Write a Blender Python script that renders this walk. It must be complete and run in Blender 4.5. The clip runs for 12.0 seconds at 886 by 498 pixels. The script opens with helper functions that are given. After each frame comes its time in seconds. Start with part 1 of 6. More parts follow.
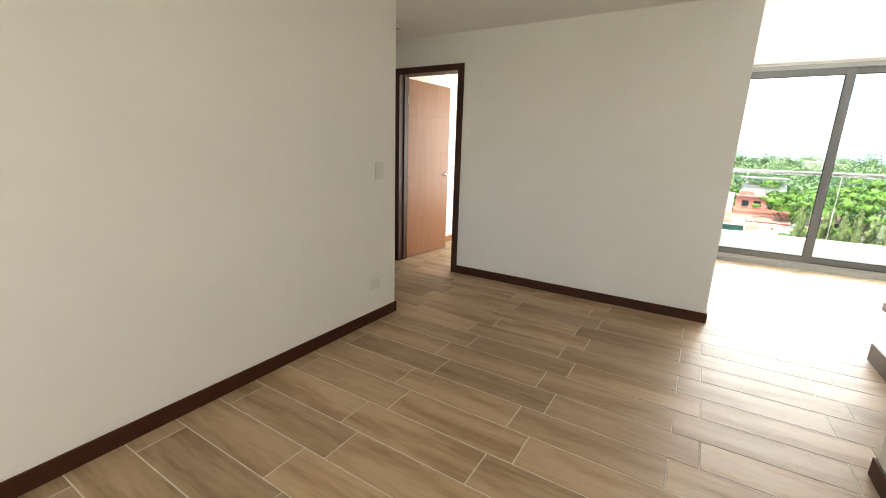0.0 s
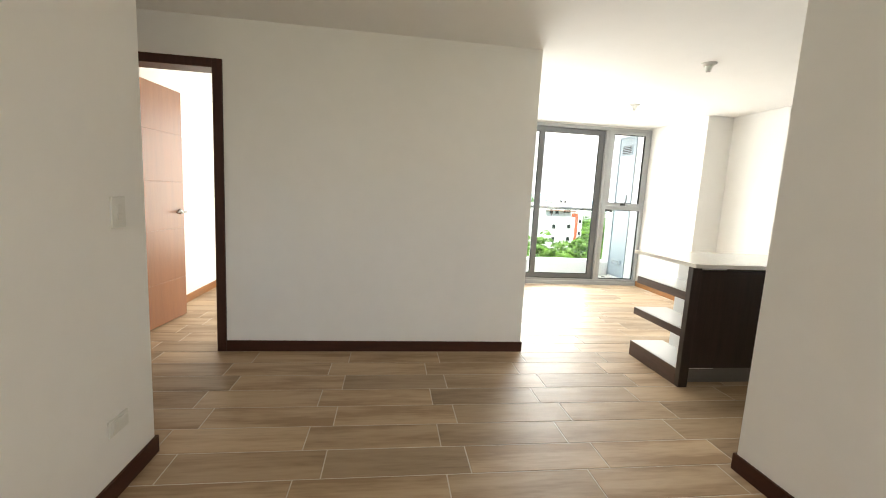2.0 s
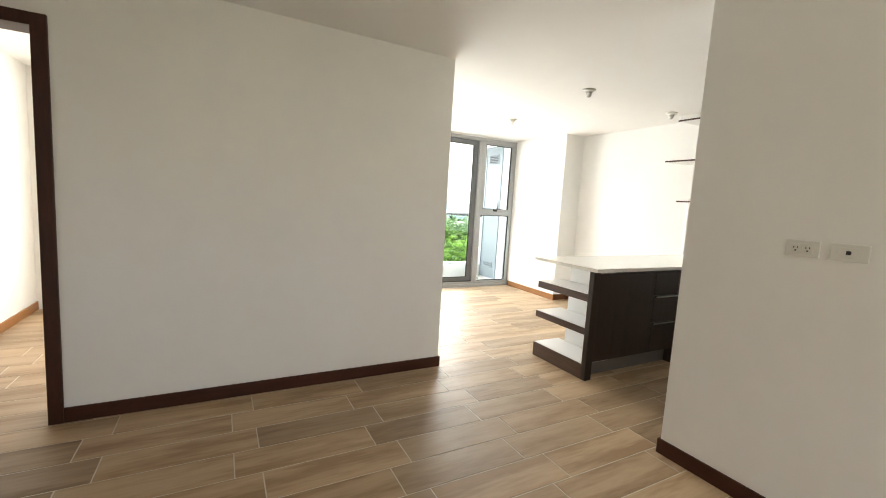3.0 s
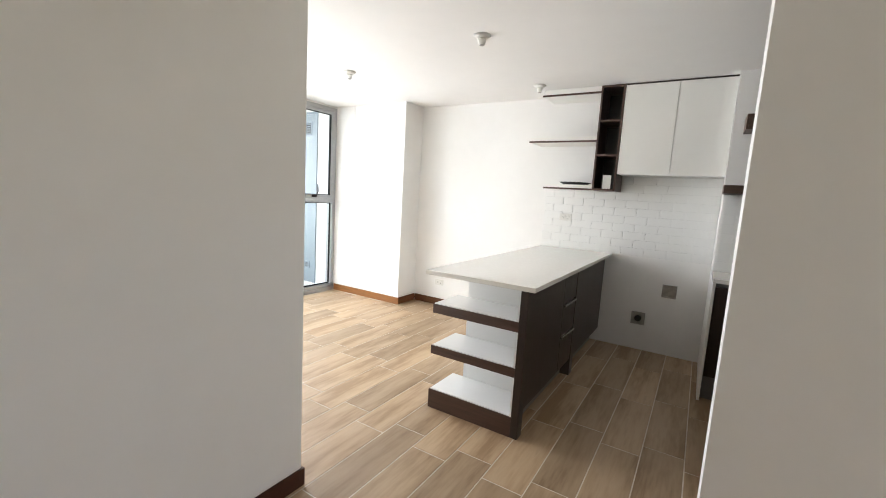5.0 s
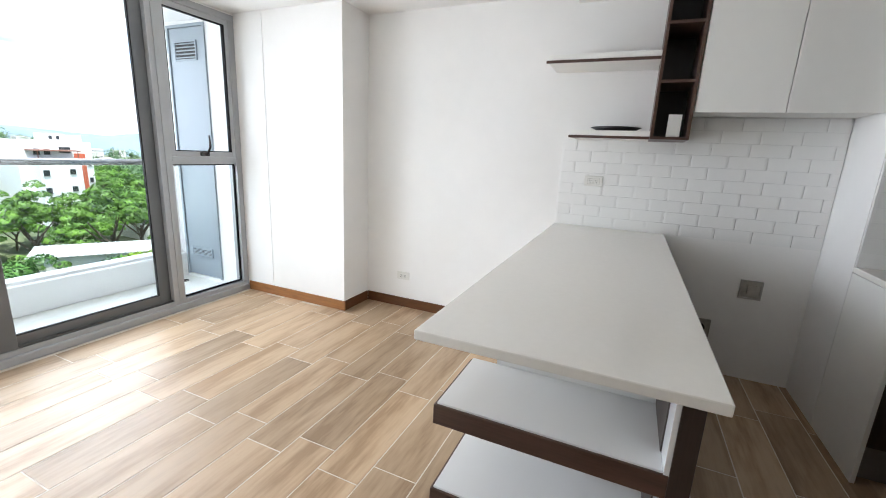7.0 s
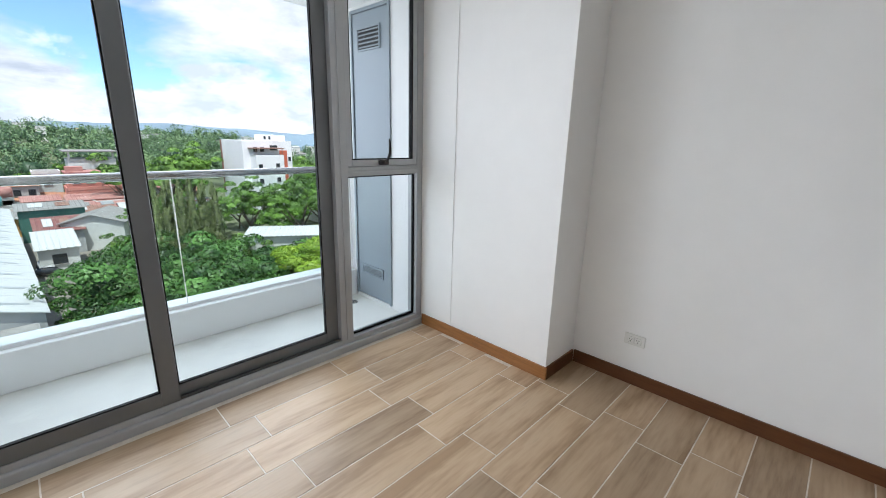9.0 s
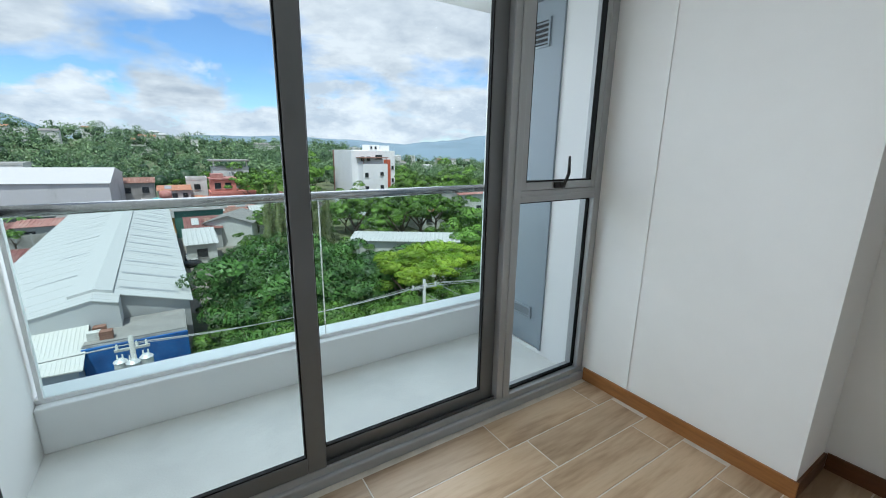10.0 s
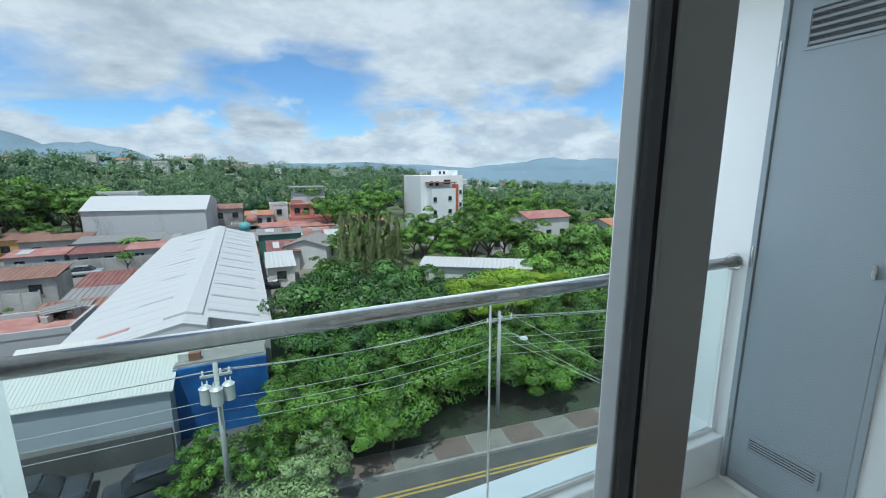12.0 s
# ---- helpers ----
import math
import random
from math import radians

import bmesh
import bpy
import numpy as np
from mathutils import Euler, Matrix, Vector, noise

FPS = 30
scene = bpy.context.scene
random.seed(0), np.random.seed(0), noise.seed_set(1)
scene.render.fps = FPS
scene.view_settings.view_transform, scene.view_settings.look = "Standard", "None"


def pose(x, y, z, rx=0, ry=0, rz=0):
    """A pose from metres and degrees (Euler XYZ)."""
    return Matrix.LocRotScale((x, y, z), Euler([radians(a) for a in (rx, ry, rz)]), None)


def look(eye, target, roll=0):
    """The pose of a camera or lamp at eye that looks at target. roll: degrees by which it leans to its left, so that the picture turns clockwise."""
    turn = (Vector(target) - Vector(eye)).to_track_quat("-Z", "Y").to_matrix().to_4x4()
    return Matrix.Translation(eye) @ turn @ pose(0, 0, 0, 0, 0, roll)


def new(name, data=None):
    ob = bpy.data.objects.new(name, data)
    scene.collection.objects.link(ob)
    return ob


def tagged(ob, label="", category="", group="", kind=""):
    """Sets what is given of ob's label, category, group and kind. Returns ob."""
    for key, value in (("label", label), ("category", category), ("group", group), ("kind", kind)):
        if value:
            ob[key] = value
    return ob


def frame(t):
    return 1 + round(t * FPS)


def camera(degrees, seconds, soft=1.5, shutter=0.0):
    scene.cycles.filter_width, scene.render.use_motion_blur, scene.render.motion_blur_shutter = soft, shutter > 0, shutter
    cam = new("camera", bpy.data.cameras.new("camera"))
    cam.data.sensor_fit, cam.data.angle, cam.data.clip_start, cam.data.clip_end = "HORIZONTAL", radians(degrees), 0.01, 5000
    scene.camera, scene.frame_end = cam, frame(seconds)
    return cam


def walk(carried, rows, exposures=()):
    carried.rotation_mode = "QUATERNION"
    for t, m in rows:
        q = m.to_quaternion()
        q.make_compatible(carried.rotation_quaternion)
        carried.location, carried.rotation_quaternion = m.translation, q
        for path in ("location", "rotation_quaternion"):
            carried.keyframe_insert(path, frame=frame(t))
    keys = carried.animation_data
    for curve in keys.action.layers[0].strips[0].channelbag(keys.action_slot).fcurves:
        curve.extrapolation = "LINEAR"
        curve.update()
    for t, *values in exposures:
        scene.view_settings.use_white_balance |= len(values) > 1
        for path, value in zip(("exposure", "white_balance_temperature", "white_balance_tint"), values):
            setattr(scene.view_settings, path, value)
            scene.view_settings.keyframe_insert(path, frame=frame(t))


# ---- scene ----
cam = camera(94.0, 12.0, soft=1.0)
PATH = [
    (0, (0.545, 0.596, 1.307), (-0.464, 2.259, 0.842), 1.9),
    (0.5, (0.42, 0.781, 1.294), (-0.401, 2.559, 0.89), 1.9),
    (1, (0.195, 0.952, 1.283), (-0.311, 2.855, 0.929), 2.3),
    (1.5, (-0.085, 1.02, 1.292), (-0.219, 2.993, 0.991), 2.7),
    (2, (-0.386, 1.173, 1.287), (-0.124, 3.138, 1.024), 3.0),
    (2.5, (-0.647, 1.344, 1.312), (-0.018, 3.227, 1.076), 3.2),
    (3, (-0.832, 1.536, 1.332), (0.117, 3.283, 1.114), 3.4),
    (3.5, (-0.847, 1.875, 1.347), (0.366, 3.451, 1.13), 3.5),
    (5.5, (-0.187, 3.304, 1.376), (1.574, 4.206, 1.081), 3.4),
    (6, (0.098, 3.573, 1.362), (1.9, 4.365, 1.006), 3.3),
    (6.5, (0.448, 3.783, 1.362), (2.259, 4.519, 0.938), 3.0),
    (8.5, (1.399, 4.572, 1.392), (2.931, 5.75, 0.878), 1.5),
    (9, (1.441, 4.942, 1.423), (2.831, 6.287, 0.912), 1.4),
    (9.5, (1.48, 5.334, 1.452), (2.703, 6.836, 0.951), 1.0),
    (10, (1.433, 5.643, 1.458), (2.488, 7.273, 0.977), 0.9),
    (10.5, (1.361, 5.954, 1.45), (2.285, 7.668, 0.993), 0.6),
    (11, (1.386, 6.258, 1.474), (2.231, 8.016, 1.032), 0.5),
    (11.5, (1.418, 6.598, 1.561), (2.226, 8.38, 1.144), -0.2),
    (12, (1.412, 6.911, 1.612), (2.206, 8.707, 1.235), -0.3),
]
walk(cam, [(t, look(eye, target, roll)) for t, eye, target, roll in PATH],
     exposures=[(0, 1.93, 6900, 9), (3.5, 1.77, 6800, 10), (5.5, 1.55, 6200, 13), (6.5, 1.38, 6050, 13),
                (8.5, 0.68, 6000, 15), (9.5, 0.28, 5850, 10), (10.5, -0.12, 5680, 5), (12, -0.2, 5580, 4)])

# ---- sky and sun ----
SUN_ELEVATION, SUN_ROTATION = radians(70), radians(215)
world = bpy.data.worlds.new("sky")
scene.world = world
world.use_nodes = True
wn, wl = world.node_tree.nodes, world.node_tree.links
wn.clear()


def wnode(kind, **values):
    n = wn.new(kind)
    for key, value in values.items():
        n.inputs[key].default_value = value
    return n


def wmath(op, a, b):
    n = wn.new("ShaderNodeMath")
    n.operation = op
    for i, v in enumerate((a, b)):
        if isinstance(v, (int, float)):
            n.inputs[i].default_value = v
        else:
            wl.new(v, n.inputs[i])
    return n.outputs[0]


sky = wn.new("ShaderNodeTexSky")
sky.sky_type, sky.sun_disc = "NISHITA", False
sky.sun_elevation, sky.sun_rotation = SUN_ELEVATION, SUN_ROTATION
sky.altitude, sky.air_density, sky.dust_density = 1500, 1.0, 0.8
coord = wn.new("ShaderNodeTexCoord")
split = wn.new("ShaderNodeSeparateXYZ")
wl.new(coord.outputs["Generated"], split.inputs[0])
height = wmath("ADD", wmath("MAXIMUM", split.outputs[2], 0.0), 0.24)
flat = wn.new("ShaderNodeCombineXYZ")
wl.new(wmath("DIVIDE", split.outputs[0], height), flat.inputs[0])
wl.new(wmath("DIVIDE", split.outputs[1], height), flat.inputs[1])
flat.inputs[2].default_value = 5.2
cloud_noise = wnode("ShaderNodeTexNoise", Scale=0.95, Detail=10.0, Roughness=0.55, Distortion=0.3)
wl.new(flat.outputs[0], cloud_noise.inputs["Vector"])
cover = wn.new("ShaderNodeValToRGB")
cover.color_ramp.elements[0].position, cover.color_ramp.elements[1].position = 0.40, 0.52
cover.color_ramp.elements[0].color = (0.06, 0.06, 0.06, 1)
wl.new(cloud_noise.outputs[0], cover.inputs[0])
shade_noise = wnode("ShaderNodeTexNoise", Scale=2.6, Detail=9.0, Roughness=0.62)
wl.new(flat.outputs[0], shade_noise.inputs["Vector"])
tone = wn.new("ShaderNodeValToRGB")
tone.color_ramp.elements[0].position, tone.color_ramp.elements[1].position = 0.32, 0.62
tone.color_ramp.elements[0].color, tone.color_ramp.elements[1].color = (4.2, 4.55, 5.0, 1), (7.4, 7.4, 7.4, 1)
wl.new(shade_noise.outputs[0], tone.inputs[0])
mix = wn.new("ShaderNodeMixRGB")
wl.new(cover.outputs[0], mix.inputs[0])
clear = wn.new("ShaderNodeVectorMath")
clear.operation = "MULTIPLY"
clear.inputs[1].default_value = (0.95, 1.2, 1.38)
wl.new(sky.outputs[0], clear.inputs[0])
wl.new(clear.outputs[0], mix.inputs[1])
wl.new(tone.outputs[0], mix.inputs[2])
puff_map = wn.new("ShaderNodeMapping")
puff_map.inputs["Scale"].default_value = (4.2, 4.2, 9.0)
wl.new(coord.outputs["Generated"], puff_map.inputs["Vector"])
puff_noise = wnode("ShaderNodeTexNoise", Scale=1.0, Detail=9.0, Roughness=0.58, Distortion=0.2)
wl.new(puff_map.outputs[0], puff_noise.inputs["Vector"])
low = wmath("MULTIPLY", wmath("SUBTRACT", 0.105, split.outputs[2]), 2.0)
puff_cover = wnode("ShaderNodeMapRange", **{"From Min": 0.5, "From Max": 0.58})
wl.new(wmath("ADD", puff_noise.outputs[0], low), puff_cover.inputs["Value"])
puff_shade = wn.new("ShaderNodeValToRGB")
puff_shade.color_ramp.elements[0].position, puff_shade.color_ramp.elements[1].position = 0.38, 0.6
puff_shade.color_ramp.elements[0].color, puff_shade.color_ramp.elements[1].color = (7.9, 7.9, 7.9, 1), (5.2, 5.6, 6.1, 1)
puff_fine = wnode("ShaderNodeTexNoise", Scale=2.3, Detail=8.0, Roughness=0.6)
wl.new(puff_map.outputs[0], puff_fine.inputs["Vector"])
wl.new(puff_fine.outputs[0], puff_shade.inputs[0])
sky_all = wn.new("ShaderNodeMixRGB")
wl.new(puff_cover.outputs[0], sky_all.inputs[0])
wl.new(mix.outputs[0], sky_all.inputs[1])
wl.new(puff_shade.outputs[0], sky_all.inputs[2])
back = wnode("ShaderNodeBackground", Strength=0.12)
wl.new(sky_all.outputs[0], back.inputs[0])
out = wn.new("ShaderNodeOutputWorld")
wl.new(back.outputs[0], out.inputs[0])

sun = new("sun", bpy.data.lights.new("sun", "SUN"))
sun.data.energy, sun.data.angle, sun.data.color = 4.4, radians(0.6), (1.0, 0.95, 0.87)
sun_way = Vector((math.sin(SUN_ROTATION) * math.cos(SUN_ELEVATION), math.cos(SUN_ROTATION) * math.cos(SUN_ELEVATION), math.sin(SUN_ELEVATION)))
sun.matrix_world = look(sun_way * 60, (0, 0, 0))


def opening_lamp(name, at, target, width, height, power, colour, spread=180):
    """An area lamp set at an opening, added to the sky's own light."""
    ob = new(name, bpy.data.lights.new(name, "AREA"))
    ob.data.shape, ob.data.size, ob.data.size_y, ob.data.energy, ob.data.color = "RECTANGLE", width, height, power, colour
    ob.data.spread = radians(spread)
    ob.matrix_world = look(at, target)
    return ob


opening_lamp("balcony_opening_light", (2.14, 8.66, 1.40), (2.14, 0, -0.6), 2.7, 1.95, 27, (0.97, 0.98, 1.0), 172)
opening_lamp("living_window_light", (1.95, 7.34, 1.22), (1.95, 0, 0.85), 2.2, 2.2, 25, (0.97, 0.98, 1.0), 150)
opening_lamp("bedroom_window_light", (-0.85, 7.33, 1.28), (-0.85, 0, 1.28), 2.0, 1.9, 24, (1.0, 0.97, 0.93))
# added fill lamp that brightens the hall from an unseen, made-up opening
opening_lamp("hall_fill_light", (-0.05, -1.62, 1.45), (-0.05, 5, 1.45), 2.3, 1.5, 6.0, (1.0, 0.95, 0.86))


# ---- materials ----
def material(name, colour, rough=0.5, metal=0.0, vary=0.06, scale=6.0, bump=0.0, bump_scale=60.0, stretch=(1, 1, 1),
             random_value=0.0, island=0.0, tint=None, coat=0.0, spec=0.5):
    """A Principled surface: a base colour with variation at two scales, fine relief, and a shift from piece to piece."""
    m = bpy.data.materials.new(name)
    m.use_nodes = True
    nodes, links = m.node_tree.nodes, m.node_tree.links
    bsdf = nodes["Principled BSDF"]
    bsdf.inputs["Roughness"].default_value = rough
    bsdf.inputs["Metallic"].default_value = metal
    bsdf.inputs["Coat Weight"].default_value = coat
    bsdf.inputs["Specular IOR Level"].default_value = spec
    coords, mapping = nodes.new("ShaderNodeTexCoord"), nodes.new("ShaderNodeMapping")
    mapping.inputs["Scale"].default_value = stretch
    links.new(coords.outputs["Object"], mapping.inputs["Vector"])
    shift = None
    if random_value or island:
        if island:
            shift = nodes.new("ShaderNodeNewGeometry").outputs["Random Per Island"]
        else:
            shift = nodes.new("ShaderNodeObjectInfo").outputs["Random"]
        push = nodes.new("ShaderNodeVectorMath")
        push.operation = "MULTIPLY_ADD"
        comb = nodes.new("ShaderNodeCombineXYZ")
        for i in range(3):
            links.new(shift, comb.inputs[i])
        push.inputs[1].default_value = (37, 53, 29)
        links.new(comb.outputs[0], push.inputs[0])
        links.new(mapping.outputs[0], push.inputs[2])
        vector = push.outputs[0]
    else:
        vector = mapping.outputs[0]
    big, small = nodes.new("ShaderNodeTexNoise"), nodes.new("ShaderNodeTexNoise")
    for n, s, d in ((big, scale, 4.0), (small, scale * 7, 3.0)):
        n.inputs["Scale"].default_value, n.inputs["Detail"].default_value = s, d
        links.new(vector, n.inputs["Vector"])
    total = nodes.new("ShaderNodeMath")
    total.operation = "MULTIPLY_ADD"
    total.inputs[1].default_value = 0.4
    links.new(small.outputs[0], total.inputs[0])
    links.new(big.outputs[0], total.inputs[2])
    ramp = nodes.new("ShaderNodeMapRange")
    ramp.inputs["From Min"].default_value, ramp.inputs["From Max"].default_value = 0.45, 0.95
    ramp.inputs["To Min"].default_value, ramp.inputs["To Max"].default_value = 1 - vary, 1 + vary
    links.new(total.outputs[0], ramp.inputs["Value"])
    value = ramp.outputs[0]
    if shift is not None:
        amount = island or random_value
        each = nodes.new("ShaderNodeMapRange")
        each.inputs["To Min"].default_value, each.inputs["To Max"].default_value = 1 - amount, 1 + amount
        links.new(shift, each.inputs["Value"])
        both = nodes.new("ShaderNodeMath")
        both.operation = "MULTIPLY"
        links.new(value, both.inputs[0])
        links.new(each.outputs[0], both.inputs[1])
        value = both.outputs[0]
    base = nodes.new("ShaderNodeMixRGB")
    base.inputs[1].default_value = (*colour, 1)
    base.inputs[2].default_value = (*(tint or colour), 1)
    if tint:
        clean = nodes.new("ShaderNodeMapRange")
        clean.inputs["From Min"].default_value, clean.inputs["From Max"].default_value = 0.55, 0.85
        links.new(total.outputs[0], clean.inputs["Value"])
        links.new(clean.outputs[0], base.inputs[0])
    scaled = nodes.new("ShaderNodeVectorMath")
    scaled.operation = "SCALE"
    links.new(base.outputs[0], scaled.inputs[0])
    links.new(value, scaled.inputs["Scale"])
    links.new(scaled.outputs[0], bsdf.inputs["Base Color"])
    gloss = nodes.new("ShaderNodeMapRange")
    gloss.inputs["To Min"].default_value, gloss.inputs["To Max"].default_value = max(rough - 0.06, 0.02), min(rough + 0.06, 1)
    links.new(big.outputs[0], gloss.inputs["Value"])
    links.new(gloss.outputs[0], bsdf.inputs["Roughness"])
    if bump:
        relief, b = nodes.new("ShaderNodeTexNoise"), nodes.new("ShaderNodeBump")
        relief.inputs["Scale"].default_value, relief.inputs["Detail"].default_value = bump_scale, 4.0
        links.new(vector, relief.inputs["Vector"])
        b.inputs["Strength"].default_value, b.inputs["Distance"].default_value = bump, 0.01
        links.new(relief.outputs[0], b.inputs["Height"])
        links.new(b.outputs[0], bsdf.inputs["Normal"])
    return m


def glass_material(name, colour, gloss_share=1.0):
    """A thin clear pane: see-through, with a Fresnel reflection."""
    m = bpy.data.materials.new(name)
    m.use_nodes = True
    nodes, links = m.node_tree.nodes, m.node_tree.links
    nodes.clear()
    clear, gloss = nodes.new("ShaderNodeBsdfTransparent"), nodes.new("ShaderNodeBsdfGlossy")
    clear.inputs[0].default_value = (*colour, 1)
    gloss.inputs["Roughness"].default_value = 0.02
    face, power, share = nodes.new("ShaderNodeLayerWeight"), nodes.new("ShaderNodeMath"), nodes.new("ShaderNodeMath")
    face.inputs[0].default_value = 0.5
    power.operation, share.operation = "POWER", "MULTIPLY_ADD"
    power.inputs[1].default_value = 4.0
    share.inputs[1].default_value, share.inputs[2].default_value = 0.6 * gloss_share, 0.016 * gloss_share
    links.new(face.outputs["Facing"], power.inputs[0])
    links.new(power.outputs[0], share.inputs[0])
    both, end = nodes.new("ShaderNodeMixShader"), nodes.new("ShaderNodeOutputMaterial")
    links.new(share.outputs[0], both.inputs[0])
    links.new(clear.outputs[0], both.inputs[1])
    links.new(gloss.outputs[0], both.inputs[2])
    links.new(both.outputs[0], end.inputs[0])
    return m


PAINT = material("white_wall_paint", (0.86, 0.85, 0.82), 0.6, vary=0.025, scale=1.3, bump=0.04, bump_scale=180)
CEILING = material("ceiling_paint", (0.88, 0.87, 0.845), 0.75, vary=0.02, scale=1.1, bump=0.05, bump_scale=140)
TILE_WOOD = material("wood_look_tile", (0.54, 0.385, 0.235), 0.47, vary=0.27, spec=0.65, scale=1.1, stretch=(0.9, 7, 1), bump=0.05,
                     bump_scale=14, random_value=0.2, tint=(0.235, 0.15, 0.078))
TILE_REST = material("wood_look_tile_joined", (0.54, 0.385, 0.235), 0.47, vary=0.27, spec=0.65, scale=1.1, stretch=(0.9, 7, 1), bump=0.05,
                     bump_scale=14, island=0.2, tint=(0.235, 0.15, 0.078))
GROUT = material("grout", (0.66, 0.60, 0.51), 0.85, vary=0.12, scale=14, bump=0.2, bump_scale=300)
BASE_DARK = material("dark_stained_baseboard", (0.055, 0.018, 0.009), 0.5, vary=0.2, scale=3, stretch=(2, 2, 20), bump=0.03, spec=0.25)
BASE_HONEY = material("honey_stained_baseboard", (0.30, 0.125, 0.035), 0.35, vary=0.2, scale=3, stretch=(2, 2, 20), bump=0.03)
BASE_MID = material("red_brown_baseboard", (0.115, 0.046, 0.018), 0.35, vary=0.2, scale=3, stretch=(2, 2, 20), bump=0.03, spec=0.3)
DOOR_FRAME = material("dark_door_frame_wood", (0.05, 0.018, 0.01), 0.45, vary=0.22, scale=4, stretch=(14, 14, 1.5), bump=0.04, spec=0.3)
DOOR_WOOD = material("reddish_door_veneer", (0.28, 0.118, 0.052), 0.38, vary=0.12, scale=2.2, stretch=(9, 9, 0.9), bump=0.03, bump_scale=30)
KITCHEN_DARK = material("dark_kitchen_veneer", (0.036, 0.023, 0.018), 0.36, vary=0.32, scale=3.2, stretch=(12, 12, 0.8), bump=0.04, bump_scale=24)
SHELF_WOOD = material("walnut_shelf", (0.085, 0.05, 0.034), 0.4, vary=0.3, scale=3, stretch=(10, 1.0, 10), bump=0.04, bump_scale=24)
FASCIA_WOOD = material("brown_fascia_veneer", (0.078, 0.042, 0.03), 0.36, vary=0.3, scale=3.2, stretch=(12, 1.0, 12), bump=0.04, bump_scale=24)
WHITE_GLOSS = material("white_gloss_panel", (0.86, 0.87, 0.86), 0.1, vary=0.01, scale=2, coat=0.2)
WHITE_SATIN = material("white_satin_front", (0.87, 0.86, 0.81), 0.32, vary=0.015, scale=2)
QUARTZ = material("white_quartz_worktop", (0.85, 0.825, 0.76), 0.12, vary=0.012, scale=40, bump=0.0)
BLACK = material("black_laminate", (0.012, 0.011, 0.011), 0.4, vary=0.1, scale=8)
WALL_TILE = material("white_glazed_tile", (0.87, 0.868, 0.84), 0.1, vary=0.015, scale=4, random_value=0.01, coat=0.2)
WHITE_GROUT = material("white_grout", (0.87, 0.865, 0.84), 0.8, vary=0.04, scale=12)
KICK = material("grey_kick_plate", (0.24, 0.235, 0.225), 0.4, metal=0.4, vary=0.08, scale=6)
ALU = material("grey_aluminium", (0.40, 0.41, 0.415), 0.42, metal=0.3, vary=0.05, scale=3)
ALU_MID = material("dark_grey_sash_aluminium", (0.15, 0.157, 0.16), 0.42, metal=0.3, vary=0.06, scale=3)
# the frame's aluminium, darkened in its colour for the shade in the track
ALU_SHADED = material("shaded_aluminium", (0.07, 0.074, 0.076), 0.4, metal=0.3, vary=0.06, scale=3)
GASKET = material("black_rubber_gasket", (0.008, 0.008, 0.008), 0.75, vary=0.1, spec=0.15)
GLASS = glass_material("clear_window_glass", (0.97, 0.985, 0.98), 0.45)
RAIL_GLASS = glass_material("green_tinted_rail_glass", (0.91, 0.96, 0.945), 0.5)
STEEL = material("brushed_steel", (0.40, 0.40, 0.39), 0.24, metal=1.0, vary=0.12, scale=4, stretch=(14, 1, 1))
PLATE = material("white_plastic_plate", (0.76, 0.75, 0.70), 0.35, vary=0.01)
SLOT = material("black_socket_slot", (0.015, 0.015, 0.015), 0.6, vary=0.05)
METAL_BOX = material("galvanised_box", (0.42, 0.41, 0.38), 0.45, metal=0.7, vary=0.2, scale=20)
BALCONY_FLOOR = material("pale_balcony_cement", (0.76, 0.755, 0.71), 0.7, vary=0.1, scale=2.2, bump=0.12, bump_scale=90)
BALCONY_WHITE = material("white_exterior_paint", (0.84, 0.84, 0.83), 0.65, vary=0.03, scale=1.4, bump=0.08, bump_scale=120)
DOOR_GREY = material("blue_grey_metal_door", (0.27, 0.315, 0.35), 0.42, vary=0.05, scale=1.7, bump=0.02)


# ---- building blocks ----
def box(bm, x0, x1, y0, y1, z0, z1, bevel=0.0):
    """Adds a box, its edges rounded by bevel."""
    made = bmesh.ops.create_cube(bm, size=1)["verts"]
    for v in made:
        v.co = Vector((x0 + (v.co.x + 0.5) * (x1 - x0), y0 + (v.co.y + 0.5) * (y1 - y0), z0 + (v.co.z + 0.5) * (z1 - z0)))
    if bevel:
        edges = list({e for v in made for e in v.link_edges})
        bmesh.ops.bevel(bm, geom=edges, offset=bevel, segments=2, profile=0.5, affect="EDGES")
    return bm


def rod(bm, a, b, r0, r1=None, sides=12):
    """Adds a round bar from a to b."""
    a, b = Vector(a), Vector(b)
    turn = (b - a).to_track_quat("Z", "Y").to_matrix().to_4x4()
    bmesh.ops.create_cone(bm, cap_ends=True, segments=sides, radius1=r0, radius2=r0 if r1 is None else r1, depth=(b - a).length,
                          matrix=Matrix.Translation((a + b) / 2) @ turn)
    return bm


def blank():
    return bmesh.new()


def root_of(ob):
    place = Vector((0, 0, 0))
    while ob is not None:
        place = place + ob.location
        ob = ob.parent
    return place


def part(name, bm, mat, parent=None, label="", smooth=False):
    """Links a bmesh, built at its place in the world, as one mesh object under a thing or a part."""
    if parent is not None:
        bmesh.ops.translate(bm, verts=bm.verts, vec=-root_of(parent))
    me = bpy.data.meshes.new(name)
    bm.to_mesh(me)
    bm.free()
    me.materials.append(mat)
    if smooth:
        for p in me.polygons:
            p.use_smooth = True
    ob = new(name, me)
    if parent is not None:
        ob.parent = parent
    if label:
        ob["label"] = label
    return ob


